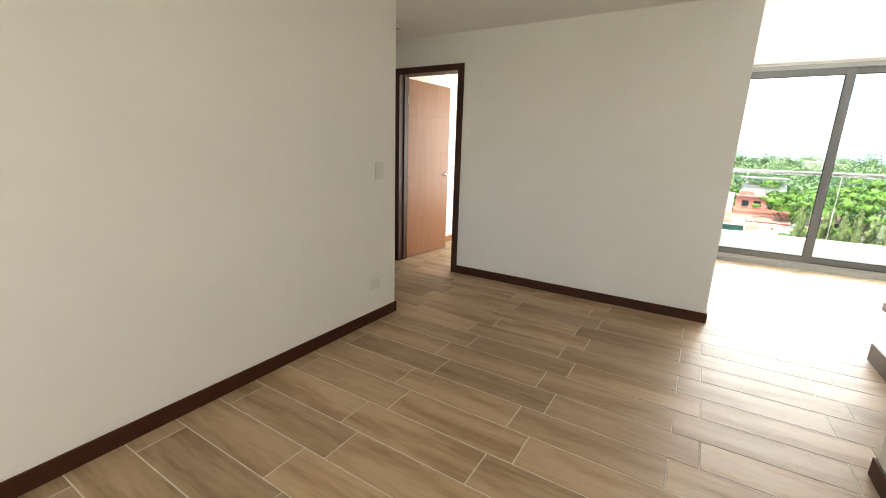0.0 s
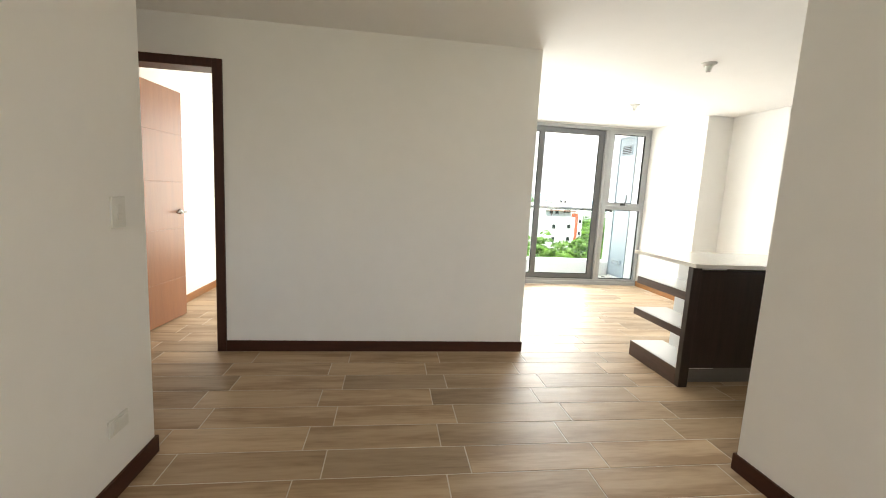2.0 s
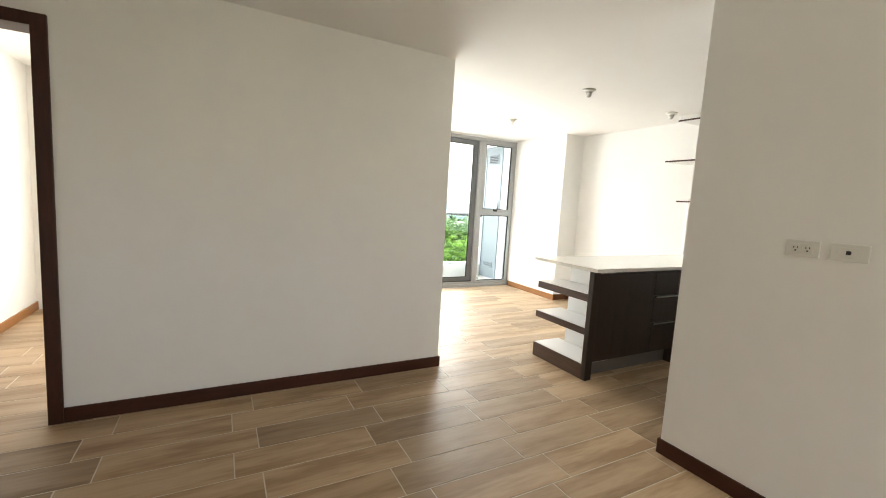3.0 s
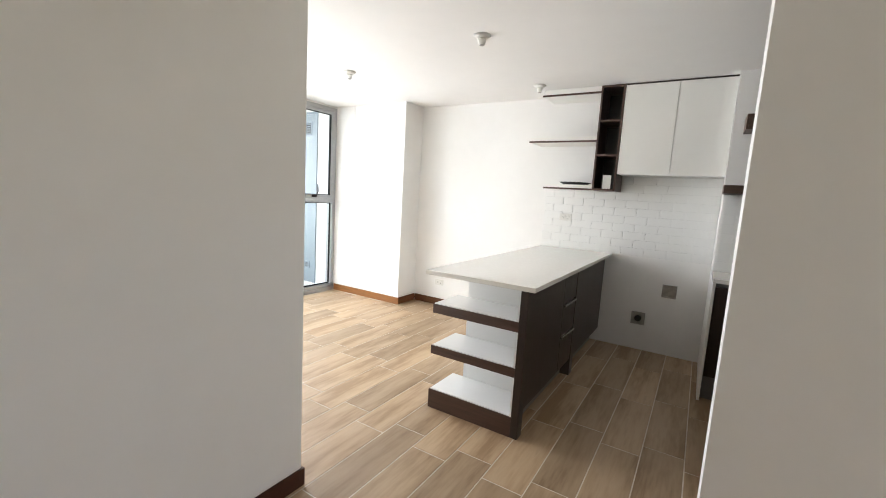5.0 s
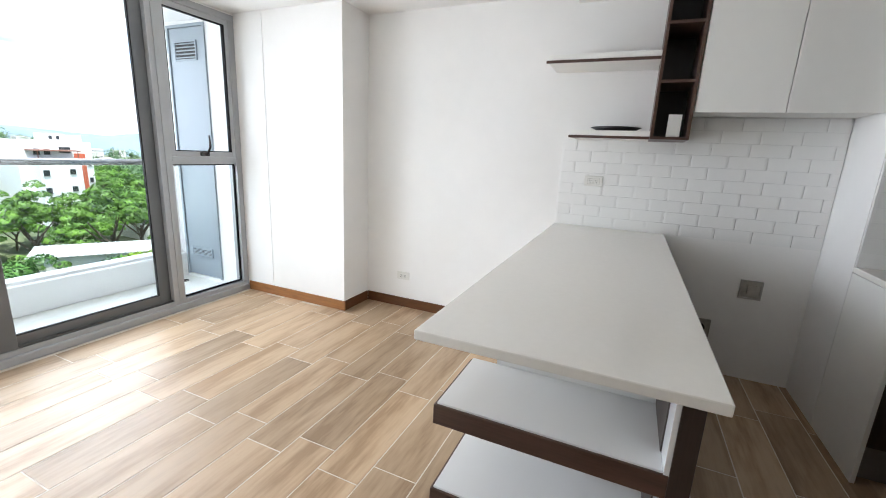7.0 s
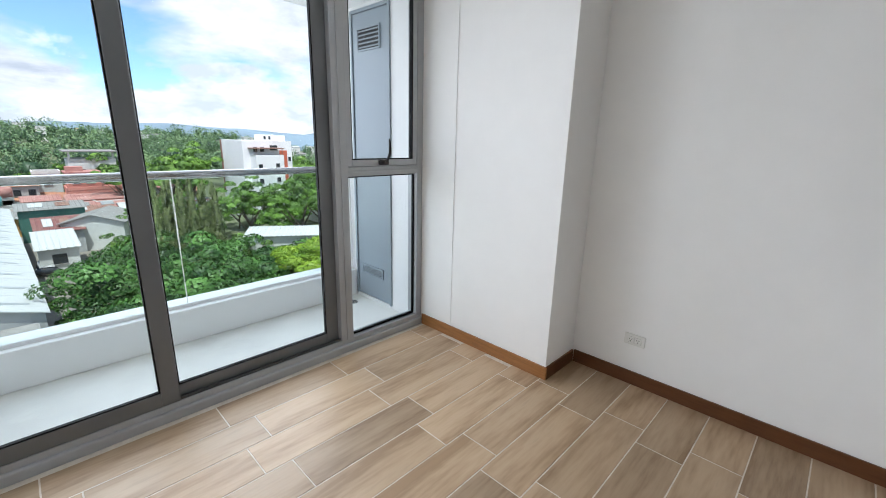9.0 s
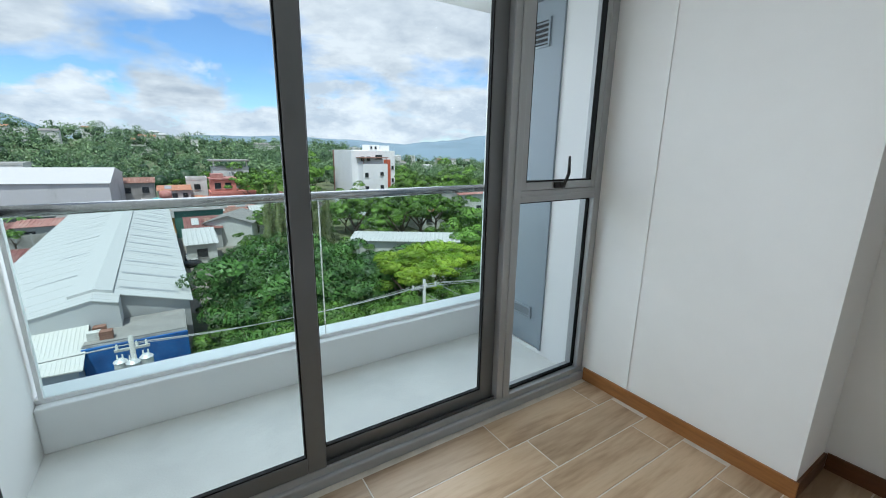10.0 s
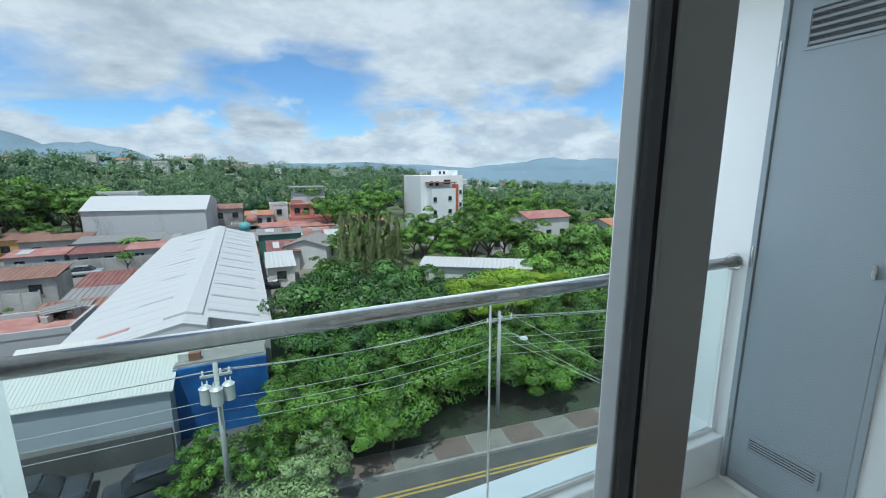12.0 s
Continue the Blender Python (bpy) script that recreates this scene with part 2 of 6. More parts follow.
def thing(name, at, label, category, group="", kind=""):
    ob = new(name)
    ob.empty_display_size = 0.1
    ob.location = at
    return tagged(ob, label, category, group, kind)


def block(name, mat, x0, x1, y0, y1, z0, z1, parent=None, bevel=0.002, label=""):
    return part(name, box(blank(), x0, x1, y0, y1, z0, z1, bevel), mat, parent, label)


def structure(name, mat, boxes, label, category, bevel=0.0):
    bm = blank()
    for b in boxes:
        box(bm, *b, bevel)
    return tagged(part(name, bm, mat), label, category, kind="structure")


# ---- rooms: walls, ceilings ----
H = 2.43
T = 4.42      # hall side of the partition wall
W = 7.22      # inner plane of the big window
structure("wall_left", PAINT, [(-1.62, -1.45, -1.6, 3.14, 0, H), (-4.0, -1.62, 2.97, 3.14, 0, H)],
          "white painted hall wall ending at the passage corner", "wall")
structure("wall_partition", PAINT, [(-4.0, -2.45, T, T + 0.14, 0, H), (-1.595, 0.745, T, T + 0.14, 0, H), (-2.45, -1.595, T, T + 0.14, 2.148, H)],
          "white painted partition wall with a bedroom doorway", "wall")
structure("wall_living_west", PAINT, [(0.60, 0.745, T + 0.14, 8.32, -0.02, H)], "white painted wall beside the living room window", "wall")
structure("wall_right", PAINT, [(1.366, 1.50, -1.6, 2.867, 0, H)], "white painted end wall between hall and kitchen", "wall")
structure("wall_east", PAINT, [(3.88, 4.05, -1.6, 6.06, 0, H)], "white painted wall behind the kitchen", "wall")
structure("wall_duct", PAINT, [(3.47, 3.88, -1.6, 2.87, 0, H)], "white painted wall projection beside the appliance niche", "wall")
structure("wall_column", PAINT, [(3.53, 4.05, 6.06, W + 0.08, 0, H)], "white painted column beside the window with a thin seam", "wall")
# unseen back wall; its opening is added for the hall fill lamp
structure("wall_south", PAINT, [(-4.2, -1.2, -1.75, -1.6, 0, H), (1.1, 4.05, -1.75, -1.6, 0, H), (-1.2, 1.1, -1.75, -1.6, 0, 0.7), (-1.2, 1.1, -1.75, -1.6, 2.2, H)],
          "plain white unseen wall behind the hall with an added opening", "wall")
structure("wall_passage_end", PAINT, [(-4.15, -4.0, 2.97, T + 0.14, 0, H)], "plain white wall closing the passage", "wall")
structure("wall_bedroom_west", PAINT, [(-2.65, -2.5, T + 0.14, W + 0.1, 0, H)], "white painted bedroom wall", "wall")
structure("wall_bedroom_north", PAINT, [(-2.5, -1.9, W - 0.05, W + 0.1, 0, H), (0.2, 0.6, W - 0.05, W + 0.1, 0, H),
                                        (-1.9, 0.2, W - 0.05, W + 0.1, 2.25, H), (-1.9, 0.2, W - 0.05, W + 0.1, 0, 0.3)],
          "white painted bedroom wall with a wide window opening", "wall")
structure("ceiling", CEILING, [(-4.2, 4.05, -1.75, W + 0.08, H, H + 0.25)], "smooth white painted ceiling", "ceiling")
structure("wall_head", PAINT, [(0.745, 3.53, W - 0.02, W + 0.08, H - 0.02, H)], "white strip above the window frame", "wall")
structure("trim", WHITE_GROUT, [(3.526, 3.53, 6.868, 6.874, 0.085, H)], "thin vertical seam on the white column", "seam")

# ---- floor base, baseboards ----
structure("floor", GROUT, [(-4.2, 4.05, -1.75, W + 0.06, -0.25, 0.0008)], "floor of wood-look tiles with pale grout joints", "floor")
B = 0.085
structure("baseboard", BASE_DARK, [(-1.45, -1.437, -1.6, 3.153, 0, B), (-4.0, -1.45, 3.14, 3.153, 0, B)], "dark stained wooden baseboard along the hall wall", "baseboard", 0.002)
structure("baseboard", BASE_DARK, [(-1.595, 0.758, T - 0.013, T, 0, B), (-4.0, -2.45, T - 0.013, T, 0, B), (0.745, 0.758, T, W - 0.05, 0, B)],
          "dark stained wooden baseboard along the partition wall", "baseboard", 0.002)
structure("baseboard", BASE_DARK, [(1.353, 1.366, -1.6, 2.88, 0, B), (1.366, 1.50, 2.867, 2.88, 0, B)], "dark stained wooden baseboard at the end wall", "baseboard", 0.002)
structure("baseboard", BASE_HONEY, [(3.517, 3.53, 6.047, W - 0.05, 0, B)], "honey brown wooden baseboard on the column", "baseboard", 0.002)
structure("baseboard", BASE_MID, [(3.867, 3.88, 4.30, 6.047, 0, B), (3.53, 3.867, 6.047, 6.06, 0, B)], "red-brown wooden baseboard on the living room wall", "baseboard", 0.002)
structure("baseboard", BASE_HONEY, [(-2.5, -2.487, T + 0.2, W - 0.05, 0, B)], "honey brown wooden baseboard in the bedroom", "baseboard", 0.002)

# ---- bedroom door ----
door = thing("door_1", (-2.40, 4.52, 0), "open reddish brown wooden door in a dark frame", "door", kind="structure")
fr = blank()
box(fr, -2.45, -2.385, T - 0.018, T + 0.158, 0, 2.148, 0.003)
box(fr, -1.66, -1.595, T - 0.018, T + 0.158, 0, 2.148, 0.003)
box(fr, -2.385, -1.66, T - 0.018, T + 0.158, 2.085, 2.148, 0.003)
part("door_frame", fr, DOOR_FRAME, door, "dark stained door frame")
stop = blank()
box(stop, -2.385, -2.37, T + 0.06, T + 0.10, 0, 2.085)
box(stop, -1.675, -1.66, T + 0.06, T + 0.10, 0, 2.085)
part("door_stop", stop, DOOR_FRAME, door)
leaf = blank()
cuts = (0.01, 0.386, 0.85, 1.27, 1.69, 2.075)
for a, b in zip(cuts, cuts[1:]):
    box(leaf, 0, 0.04, 0, 0.80, a + 0.002, b - 0.002, 0.002)
box(leaf, 0.003, 0.037, 0.003, 0.797, 0.012, 2.07)
bmesh.ops.transform(leaf, matrix=pose(-2.43, 4.56, 0, 0, 0, -6), verts=leaf.verts)
slab = part("door_leaf", leaf, DOOR_WOOD, door, "reddish brown veneer leaf with horizontal grooves")
hm = pose(-2.43, 4.56, 0, 0, 0, -6)
hd = blank()
bmesh.ops.create_cone(hd, cap_ends=True, segments=20, radius1=0.026, radius2=0.026, depth=0.012, matrix=pose(0.046, 0.74, 1.0, 0, 90, 0))
rod(hd, (0.05, 0.74, 1.0), (0.09, 0.74, 1.0), 0.009)
rod(hd, (0.088, 0.75, 1.0), (0.088, 0.62, 1.0), 0.009)
bmesh.ops.transform(hd, matrix=hm, verts=hd.verts)
part("door_handle", hd, STEEL, slab, "steel lever handle", True)
for z in (0.25, 1.05, 1.85):
    hg = rod(blank(), (-2.385, 4.565, z - 0.05), (-2.385, 4.565, z + 0.05), 0.007)
    part("hinge", hg, STEEL, door)

# ---- bedroom window, out of sight behind the partition ----
bw = thing("window_2", (-0.85, W, 0.3), "wide aluminium bedroom window", "window", kind="structure")
f2 = blank()
for x0, x1 in ((-1.9, -1.85), (-0.87, -0.82), (0.15, 0.2)):
    box(f2, x0, x1, W, W + 0.05, 0.3, 2.25)
box(f2, -1.85, 0.15, W, W + 0.05, 0.3, 0.35)
box(f2, -1.85, 0.15, W, W + 0.05, 2.2, 2.25)
part("window_frame", f2, ALU, bw)
for x0, x1 in ((-1.85, -0.87), (-0.82, 0.15)):
    block("pane", GLASS, x0, x1, W + 0.022, W + 0.028, 0.35, 2.2, bw, 0).visible_shadow = False

# ---- big living room window ----
win = thing("window_1", (2.14, W, 0), "floor-to-ceiling grey aluminium sliding window to the balcony", "window", kind="structure")
fr = blank()
box(fr, 0.745, 3.53, W - 0.05, W + 0.075, 0, 0.055, 0.008)          # sill track
box(fr, 0.745, 3.53, W - 0.03, W + 0.07, 0.05, 0.088, 0.004)
box(fr, 0.745, 3.53, W - 0.03, W + 0.07, 2.36, 2.41, 0.004)         # head
box(fr, 0.745, 0.80, W - 0.03, W + 0.07, 0.088, 2.36, 0.004)        # jambs
box(fr, 3.475, 3.53, W - 0.03, W + 0.07, 0.088, 2.36, 0.004)
box(fr, 2.80, 2.895, W - 0.035, W + 0.07, 0.088, 2.36, 0.004)       # fixed mullion
box(fr, 2.84, 2.855, W - 0.042, W - 0.034, 0.088, 2.36, 0.002)
part("outer_frame", fr, ALU, win)
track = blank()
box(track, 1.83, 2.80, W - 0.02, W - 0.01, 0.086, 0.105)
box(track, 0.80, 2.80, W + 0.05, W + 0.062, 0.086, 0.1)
part("track", track, ALU_SHADED, win)


def sash(x0, x1, y0, y1, z0, z1, wide, low, mat):
    """A framed pane with its black gasket."""
    s = blank()
    box(s, x0, x0 + wide, y0, y1, z0, z1, 0.003)
    box(s, x1 - wide, x1, y0, y1, z0, z1, 0.003)
    box(s, x0 + wide, x1 - wide, y0, y1, z0, z0 + low, 0.003)
    box(s, x0 + wide, x1 - wide, y0, y1, z1 - low, z1, 0.003)
    ob = part("sash", s, mat, win, "grey aluminium sash")
    g, k = blank(), 0.007
    a0, a1, b0, b1 = x0 + wide, x1 - wide, z0 + low, z1 - low
    ya, yb = y0 + 0.004, y1 - 0.004
    box(g, a0, a0 + k, ya, yb, b0, b1)
    box(g, a1 - k, a1, ya, yb, b0, b1)
    box(g, a0 + k, a1 - k, ya, yb, b0, b0 + k)
    box(g, a0 + k, a1 - k, ya, yb, b1 - k, b1)
    part("gasket", g, GASKET, ob)
    ym = (y0 + y1) / 2
    p = block("pane", GLASS, a0 + k, a1 - k, ym - 0.003, ym + 0.003, b0 + k, b1 - k, ob, 0)
    p.visible_shadow = False
    return ob


sash(0.80, 1.848, W - 0.03, W - 0.003, 0.09, 2.36, 0.08, 0.075, ALU_MID)
sash(1.768, 2.80, W + 0.004, W + 0.032, 0.09, 2.36, 0.085, 0.07, ALU_MID)
# narrow light: awning sash above, fixed pane below
tr = blank()
box(tr, 2.895, 3.475, W - 0.03, W + 0.06, 1.185, 1.245, 0.004)
box(tr, 2.895, 3.475, W - 0.036, W - 0.028, 1.21, 1.222, 0.002)
part("transom", tr, ALU, win)
top = sash(2.897, 3.473, W - 0.028, W + 0.012, 1.247, 2.358, 0.035, 0.04, ALU)
ga = blank()
box(ga, 2.90, 3.47, W + 0.0, W + 0.02, 0.092, 0.104)
box(ga, 2.90, 3.47, W + 0.0, W + 0.02, 1.175, 1.187)
box(ga, 2.895, 2.904, W + 0.0, W + 0.02, 0.104, 1.175)
box(ga, 3.466, 3.475, W + 0.0, W + 0.02, 0.104, 1.175)
part("gasket", ga, GASKET, win)
block("pane", GLASS, 2.904, 3.466, W + 0.008, W + 0.014, 0.104, 1.175, win, 0).visible_shadow = False
h = blank()
box(h, 3.13, 3.21, W - 0.045, W - 0.028, 1.252, 1.285, 0.006)
rod(h, (3.18, W - 0.05, 1.268), (3.18, W - 0.03, 1.268), 0.016)
rod(h, (3.18, W - 0.055, 1.268), (3.205, W - 0.062, 1.33), 0.009)
rod(h, (3.205, W - 0.062, 1.33), (3.20, W - 0.062, 1.42), 0.009, 0.006)
part("window_handle", h, BLACK, top, "black cam handle", True)

# ---- balcony ----
FRONT = 8.10
structure("balcony_floor", BALCONY_FLOOR, [(0.745, 3.55, W + 0.076, FRONT + 0.2, -0.25, -0.02)], "pale cement balcony floor", "floor")
structure("balcony_curb", BALCONY_WHITE, [(0.745, 3.55, FRONT, FRONT + 0.2, -0.02, 0.225)], "white painted balcony curb", "curb", 0.008)
structure("balcony_ledge", BALCONY_WHITE, [(0.745, 3.55, FRONT + 0.05, FRONT + 0.2, 0.225, 0.25)], "raised white ledge on the balcony curb", "curb", 0.004)
structure("wall_balcony_east", BALCONY_WHITE, [(3.55, 4.05, W + 0.08, 7.575, -0.25, H), (3.55, 4.05, 8.088, 8.32, -0.25, H), (3.62, 4.05, 7.575, 8.088, -0.25, H),
                                               (3.55, 3.62, 7.575, 8.088, -0.25, 0.012), (3.55, 3.62, 7.575, 8.088, 2.40, H)],
          "white painted balcony side wall with a utility closet", "wall")
structure("balcony_soffit", BALCONY_WHITE, [(0.6, 4.05, W + 0.08, 8.34, H, H + 0.25)], "white painted balcony soffit", "ceiling")
rail = thing("balcony_railing", (2.14, FRONT + 0.1, 0.25), "glass balcony railing with a round steel handrail", "railing")
rb = rod(blank(), (0.745, FRONT + 0.06, 1.155), (3.55, FRONT + 0.06, 1.155), 0.027, sides=24)
part("handrail", rb, STEEL, rail, "round brushed steel handrail", True)
for x in (0.748, 3.542):
    fl = rod(blank(), (x, FRONT + 0.06, 1.155), (x + 0.006, FRONT + 0.06, 1.155), 0.042, sides=24)
    part("flange", fl, STEEL, rail)
for x0, x1 in ((0.78, 2.148), (2.158, 3.515)):
    p = block("glass_panel", RAIL_GLASS, x0, x1, FRONT + 0.055, FRONT + 0.065, 0.25, 1.13, rail, 0)
    p.visible_shadow = False
for x in (0.762, 3.518):
    block("edge_channel", BALCONY_WHITE, x, x + 0.018, FRONT + 0.045, FRONT + 0.075, 0.25, 1.12, rail, 0.002)
block("joint_seal", PLATE, 2.151, 2.156, FRONT + 0.056, FRONT + 0.064, 0.25, 1.13, rail, 0, "translucent joint between the panels")
drain = thing("floor_drain", (3.40, 7.95, -0.02), "small round steel floor drain", "drain")
d = blank()
bmesh.ops.create_cone(d, cap_ends=True, segments=20, radius1=0.04, radius2=0.036, depth=0.008, matrix=pose(3.40, 7.95, -0.016))
dr = part("rim", d, STEEL, drain)
d = blank()
for i in range(4):
    box(d, 3.375, 3.425, 7.93 + i * 0.012, 7.934 + i * 0.012, -0.0125, -0.0105)
part("slots", d, SLOT, drain)

# utility closet door on the balcony
ud = thing("closet_door", (3.55, 7.80, 0.012), "closed blue-grey metal closet door with louvres", "door", kind="structure")
f = blank()
for a in ((3.535, 3.56, 7.575, 7.60, 0.012, 2.40), (3.535, 3.56, 8.063, 8.088, 0.012, 2.40), (3.535, 3.56, 7.60, 8.063, 2.375, 2.40)):
    box(f, *a, 0.002)
part("door_frame", f, DOOR_GREY, ud)
sheet = part("door_leaf", box(blank(), 3.546, 3.575, 7.604, 8.059, 0.02, 2.371, 0.003), DOOR_GREY, ud)
for z0, z1, n in ((2.09, 2.26, 5), (0.222, 0.315, 5)):
    v = blank()
    for a in ((7.69, 7.703, z0, z1), (7.977, 7.99, z0, z1), (7.703, 7.977, z0, z0 + 0.012), (7.703, 7.977, z1 - 0.012, z1)):
        box(v, 3.535, 3.547, a[0], a[1], a[2], a[3], 0.001)
    vent = part("vent_frame", v, DOOR_GREY, ud)
    block("vent_backing", SLOT, 3.5435, 3.5455, 7.703, 7.977, z0 + 0.012, z1 - 0.012, vent, 0)
    step = (z1 - z0 - 0.024) / n
    for i in range(n):
        s = box(blank(), -0.001, 0.001, 7.703, 7.977, -step * 0.23, step * 0.23)
        bmesh.ops.transform(s, matrix=pose(3.539, 0, z0 + 0.012 + step * (i + 0.5), 0, 28, 0), verts=s.verts)
        part("slat", s, DOOR_GREY, vent)
for z in (0.3, 1.2, 2.1):
    part("hinge", rod(blank(), (3.54, 8.075, z - 0.05), (3.54, 8.075, z + 0.05), 0.008), STEEL, ud)
part("pull", box(blank(), 3.525, 3.546, 7.635, 7.65, 1.19, 1.245, 0.004), STEEL, ud, "small steel latch")

# ---- kitchen: peninsula ----
isl = thing("kitchen_peninsula", (2.85, 4.0, 0), "dark wood kitchen peninsula with open white end shelves", "kitchen island")
block("end_panel", KITCHEN_DARK, 1.705, 1.775, 3.74, 3.785, 0, 0.875, isl, 0.002, "dark veneer end panel")
block("lining_panel", WHITE_GLOSS, 1.708, 2.0, 3.785, 3.797, 0.125, 0.873, isl, 0.001, "white gloss lining")
block("back_panel", WHITE_GLOSS, 2.0, 2.018, 3.797, 4.27, 0.114, 0.873, isl, 0.001, "white gloss back panel")
for z0, z1 in ((0.0, 0.125), (0.365, 0.42), (0.633, 0.692)):
    f = blank()
    box(f, 1.705, 1.723, 3.785, 4.36, z0, z1, 0.002)
    box(f, 1.723, 2.0, 4.342, 4.36, z0, z1, 0.002)
    fascia = part("shelf_fascia", f, FASCIA_WOOD, isl, "brown wood shelf edge")
    block("shelf_top", WHITE_GLOSS, 1.712, 2.0, 3.797, 4.352, z1 - 0.012, z1 + 0.006, fascia, 0.002, "white gloss shelf surface")
block("carcass", KITCHEN_DARK, 2.02, 3.86, 3.80, 4.25, 0.14, 0.87, isl, 0.002)
block("back_cladding", WHITE_GLOSS, 2.02, 3.86, 4.25, 4.27, 0.0, 0.873, isl, 0.002)
block("kick_plate", KICK, 1.78, 3.86, 3.82, 3.84, 0, 0.112, isl, 0.001, "grey recessed kick plate")
block("cupboard_door", KITCHEN_DARK, 1.78, 2.478, 3.752, 3.80, 0.14, 0.855, isl, 0.003)
for z0, z1 in ((0.14, 0.395), (0.405, 0.635), (0.65, 0.855)):
    dr = block("drawer_front", KITCHEN_DARK, 2.484, 2.81, 3.752, 3.80, z0, z1, isl, 0.003)
    if z1 < 0.8:
        block("drawer_pull", STEEL, 2.49, 2.80, 3.737, 3.756, z1 - 0.008, z1 + 0.008, dr, 0.002, "slim steel finger pull")
block("foot_block", KITCHEN_DARK, 2.815, 2.90, 3.748, 3.84, 0, 0.855, isl, 0.002)
block("cupboard_door", KITCHEN_DARK, 2.906, 3.855, 3.752, 3.80, 0.14, 0.855, isl, 0.003)
tagged(block("worktop", QUARTZ, 1.69, 3.872, 3.70, 4.42, 0.876, 0.905, None, 0.004), "white quartz worktop on the kitchen peninsula", "worktop")

# ---- kitchen: wall units ----
cab = thing("wall_cabinet", (3.70, 3.26, 1.65), "white two-door wall cabinet under the ceiling", "cabinet")
block("body", WHITE_SATIN, 3.572, 3.878, 2.872, 3.678, 1.655, 2.415, cab, 0.002)
block("top_panel", KITCHEN_DARK, 3.555, 3.878, 2.872, 3.678, 2.416, 2.426, cab, 0.001, "dark top edge")
for y0, y1 in ((2.872, 3.263), (3.267, 3.678)):
    block("cabinet_door", WHITE_SATIN, 3.55, 3.57, y0, y1, 1.65, 2.413, cab, 0.002)
oc = thing("open_cabinet", (3.70, 3.78, 1.50), "narrow dark open cabinet with three compartments", "cabinet")
for y0, y1 in ((3.682, 3.698), (3.866, 3.882)):
    block("side_panel", FASCIA_WOOD, 3.545, 3.878, y0, y1, 1.50, 2.426, oc, 0.001)
for z in (1.50, 1.808, 2.112, 2.41):
    block("shelf", FASCIA_WOOD, 3.545, 3.878, 3.698, 3.866, z, z + 0.016, oc, 0.001)
block("back", BLACK, 3.868, 3.878, 3.698, 3.866, 1.516, 2.41, oc, 0)
card = thing("card", (3.58, 3.75, 1.516), "white card standing in the open cabinet", "card")
cb = box(blank(), -0.002, 0.002, -0.035, 0.035, 0, 0.125)
bmesh.ops.transform(cb, matrix=pose(3.585, 3.765, 1.5165, 0, 0, 8), verts=cb.verts)
part("sheet", cb, WHITE_SATIN, card)
for z, y1, lab in ((1.50, 4.33, "lowest"), (1.938, 4.51, "middle"), (2.366, 4.41, "top")):
    sh = thing("wall_shelf", (3.72, 4.1, z), "thin dark-edged white shelf on the kitchen wall", "shelf", "thin shelves beside the open cabinet")
    tall = 0.045 if z < 2.3 else 0.058
    board = block("white_board", WHITE_SATIN, 3.56, 3.878, 3.884, y1, z, z + tall, sh, 0.001)
    block("front_edge", WHITE_SATIN, 3.548, 3.56, 3.884, y1 - 0.02, z + 0.0145, z + tall, sh, 0.001)
    block("edge_strip", FASCIA_WOOD, 3.546, 3.56, 3.884, y1 + 0.012, z - 0.002, z + 0.0135, sh, 0.001, "thin dark edge strip")
tray = thing("tray", (3.70, 4.08, 1.545), "shallow black tray on the lowest shelf", "tray")
tb = blank()
bmesh.ops.create_cone(tb, cap_ends=True, segments=32, radius1=0.10, radius2=0.15, depth=0.025, matrix=pose(3.71, 4.08, 1.5585))
part("bowl", tb, BLACK, tray, "", True)

# niche: power point, drain box
for y, z, lab, round_hole in ((3.165, 0.61, "open galvanised junction box in the niche wall", False), (3.40, 0.31, "steel plate with a black drain outlet", True)):
    bx = thing("wall_box", (3.875, y, z), lab, "outlet")
    f = blank()
    for a in ((y - 0.06, y - 0.05, z - 0.06, z + 0.06), (y + 0.05, y + 0.06, z - 0.06, z + 0.06), (y - 0.05, y + 0.05, z - 0.06, z - 0.05), (y - 0.05, y + 0.05, z + 0.05, z + 0.06)):
        box(f, 3.866, 3.8795, *a, 0.001)
    part("rim", f, METAL_BOX, bx)
    block("box_back", METAL_BOX, 3.876, 3.8795, y - 0.05, y + 0.05, z - 0.05, z + 0.05, bx, 0)
    if round_hole:
        c = blank()
        bmesh.ops.create_cone(c, cap_ends=True, segments=20, radius1=0.03, radius2=0.03, depth=0.02, matrix=pose(3.868, y, z, 0, 90, 0))
        part("pipe", c, SLOT, bx, "black pipe end")
    else:
        part("connector", box(blank(), 3.870, 3.876, y - 0.03, y + 0.02, z - 0.035, z + 0.03, 0.002), METAL_BOX, bx)

# counter by the duct wall
cb2 = thing("base_cabinet", (3.25, 1.9, 0), "dark base cabinet with a white side panel", "cabinet")
block("side_panel", WHITE_SATIN, 3.005, 3.468, 2.852, 2.87, 0.0, 0.873, cb2, 0.002, "white side panel")
block("body", KITCHEN_DARK, 3.03, 3.468, 0.9, 2.85, 0.19, 0.86, cb2, 0.002)
for y0, y1 in ((0.9, 1.55), (1.555, 2.2), (2.205, 2.85)):
    block("cabinet_door", KITCHEN_DARK, 3.008, 3.03, y0, y1, 0.19, 0.845, cb2, 0.003)
block("finger_channel", KICK, 3.02, 3.03, 0.9, 2.85, 0.848, 0.872, cb2, 0.001, "grey finger channel")
block("kick_plate", KICK, 3.07, 3.09, 0.9, 2.85, 0, 0.19, cb2, 0.001)
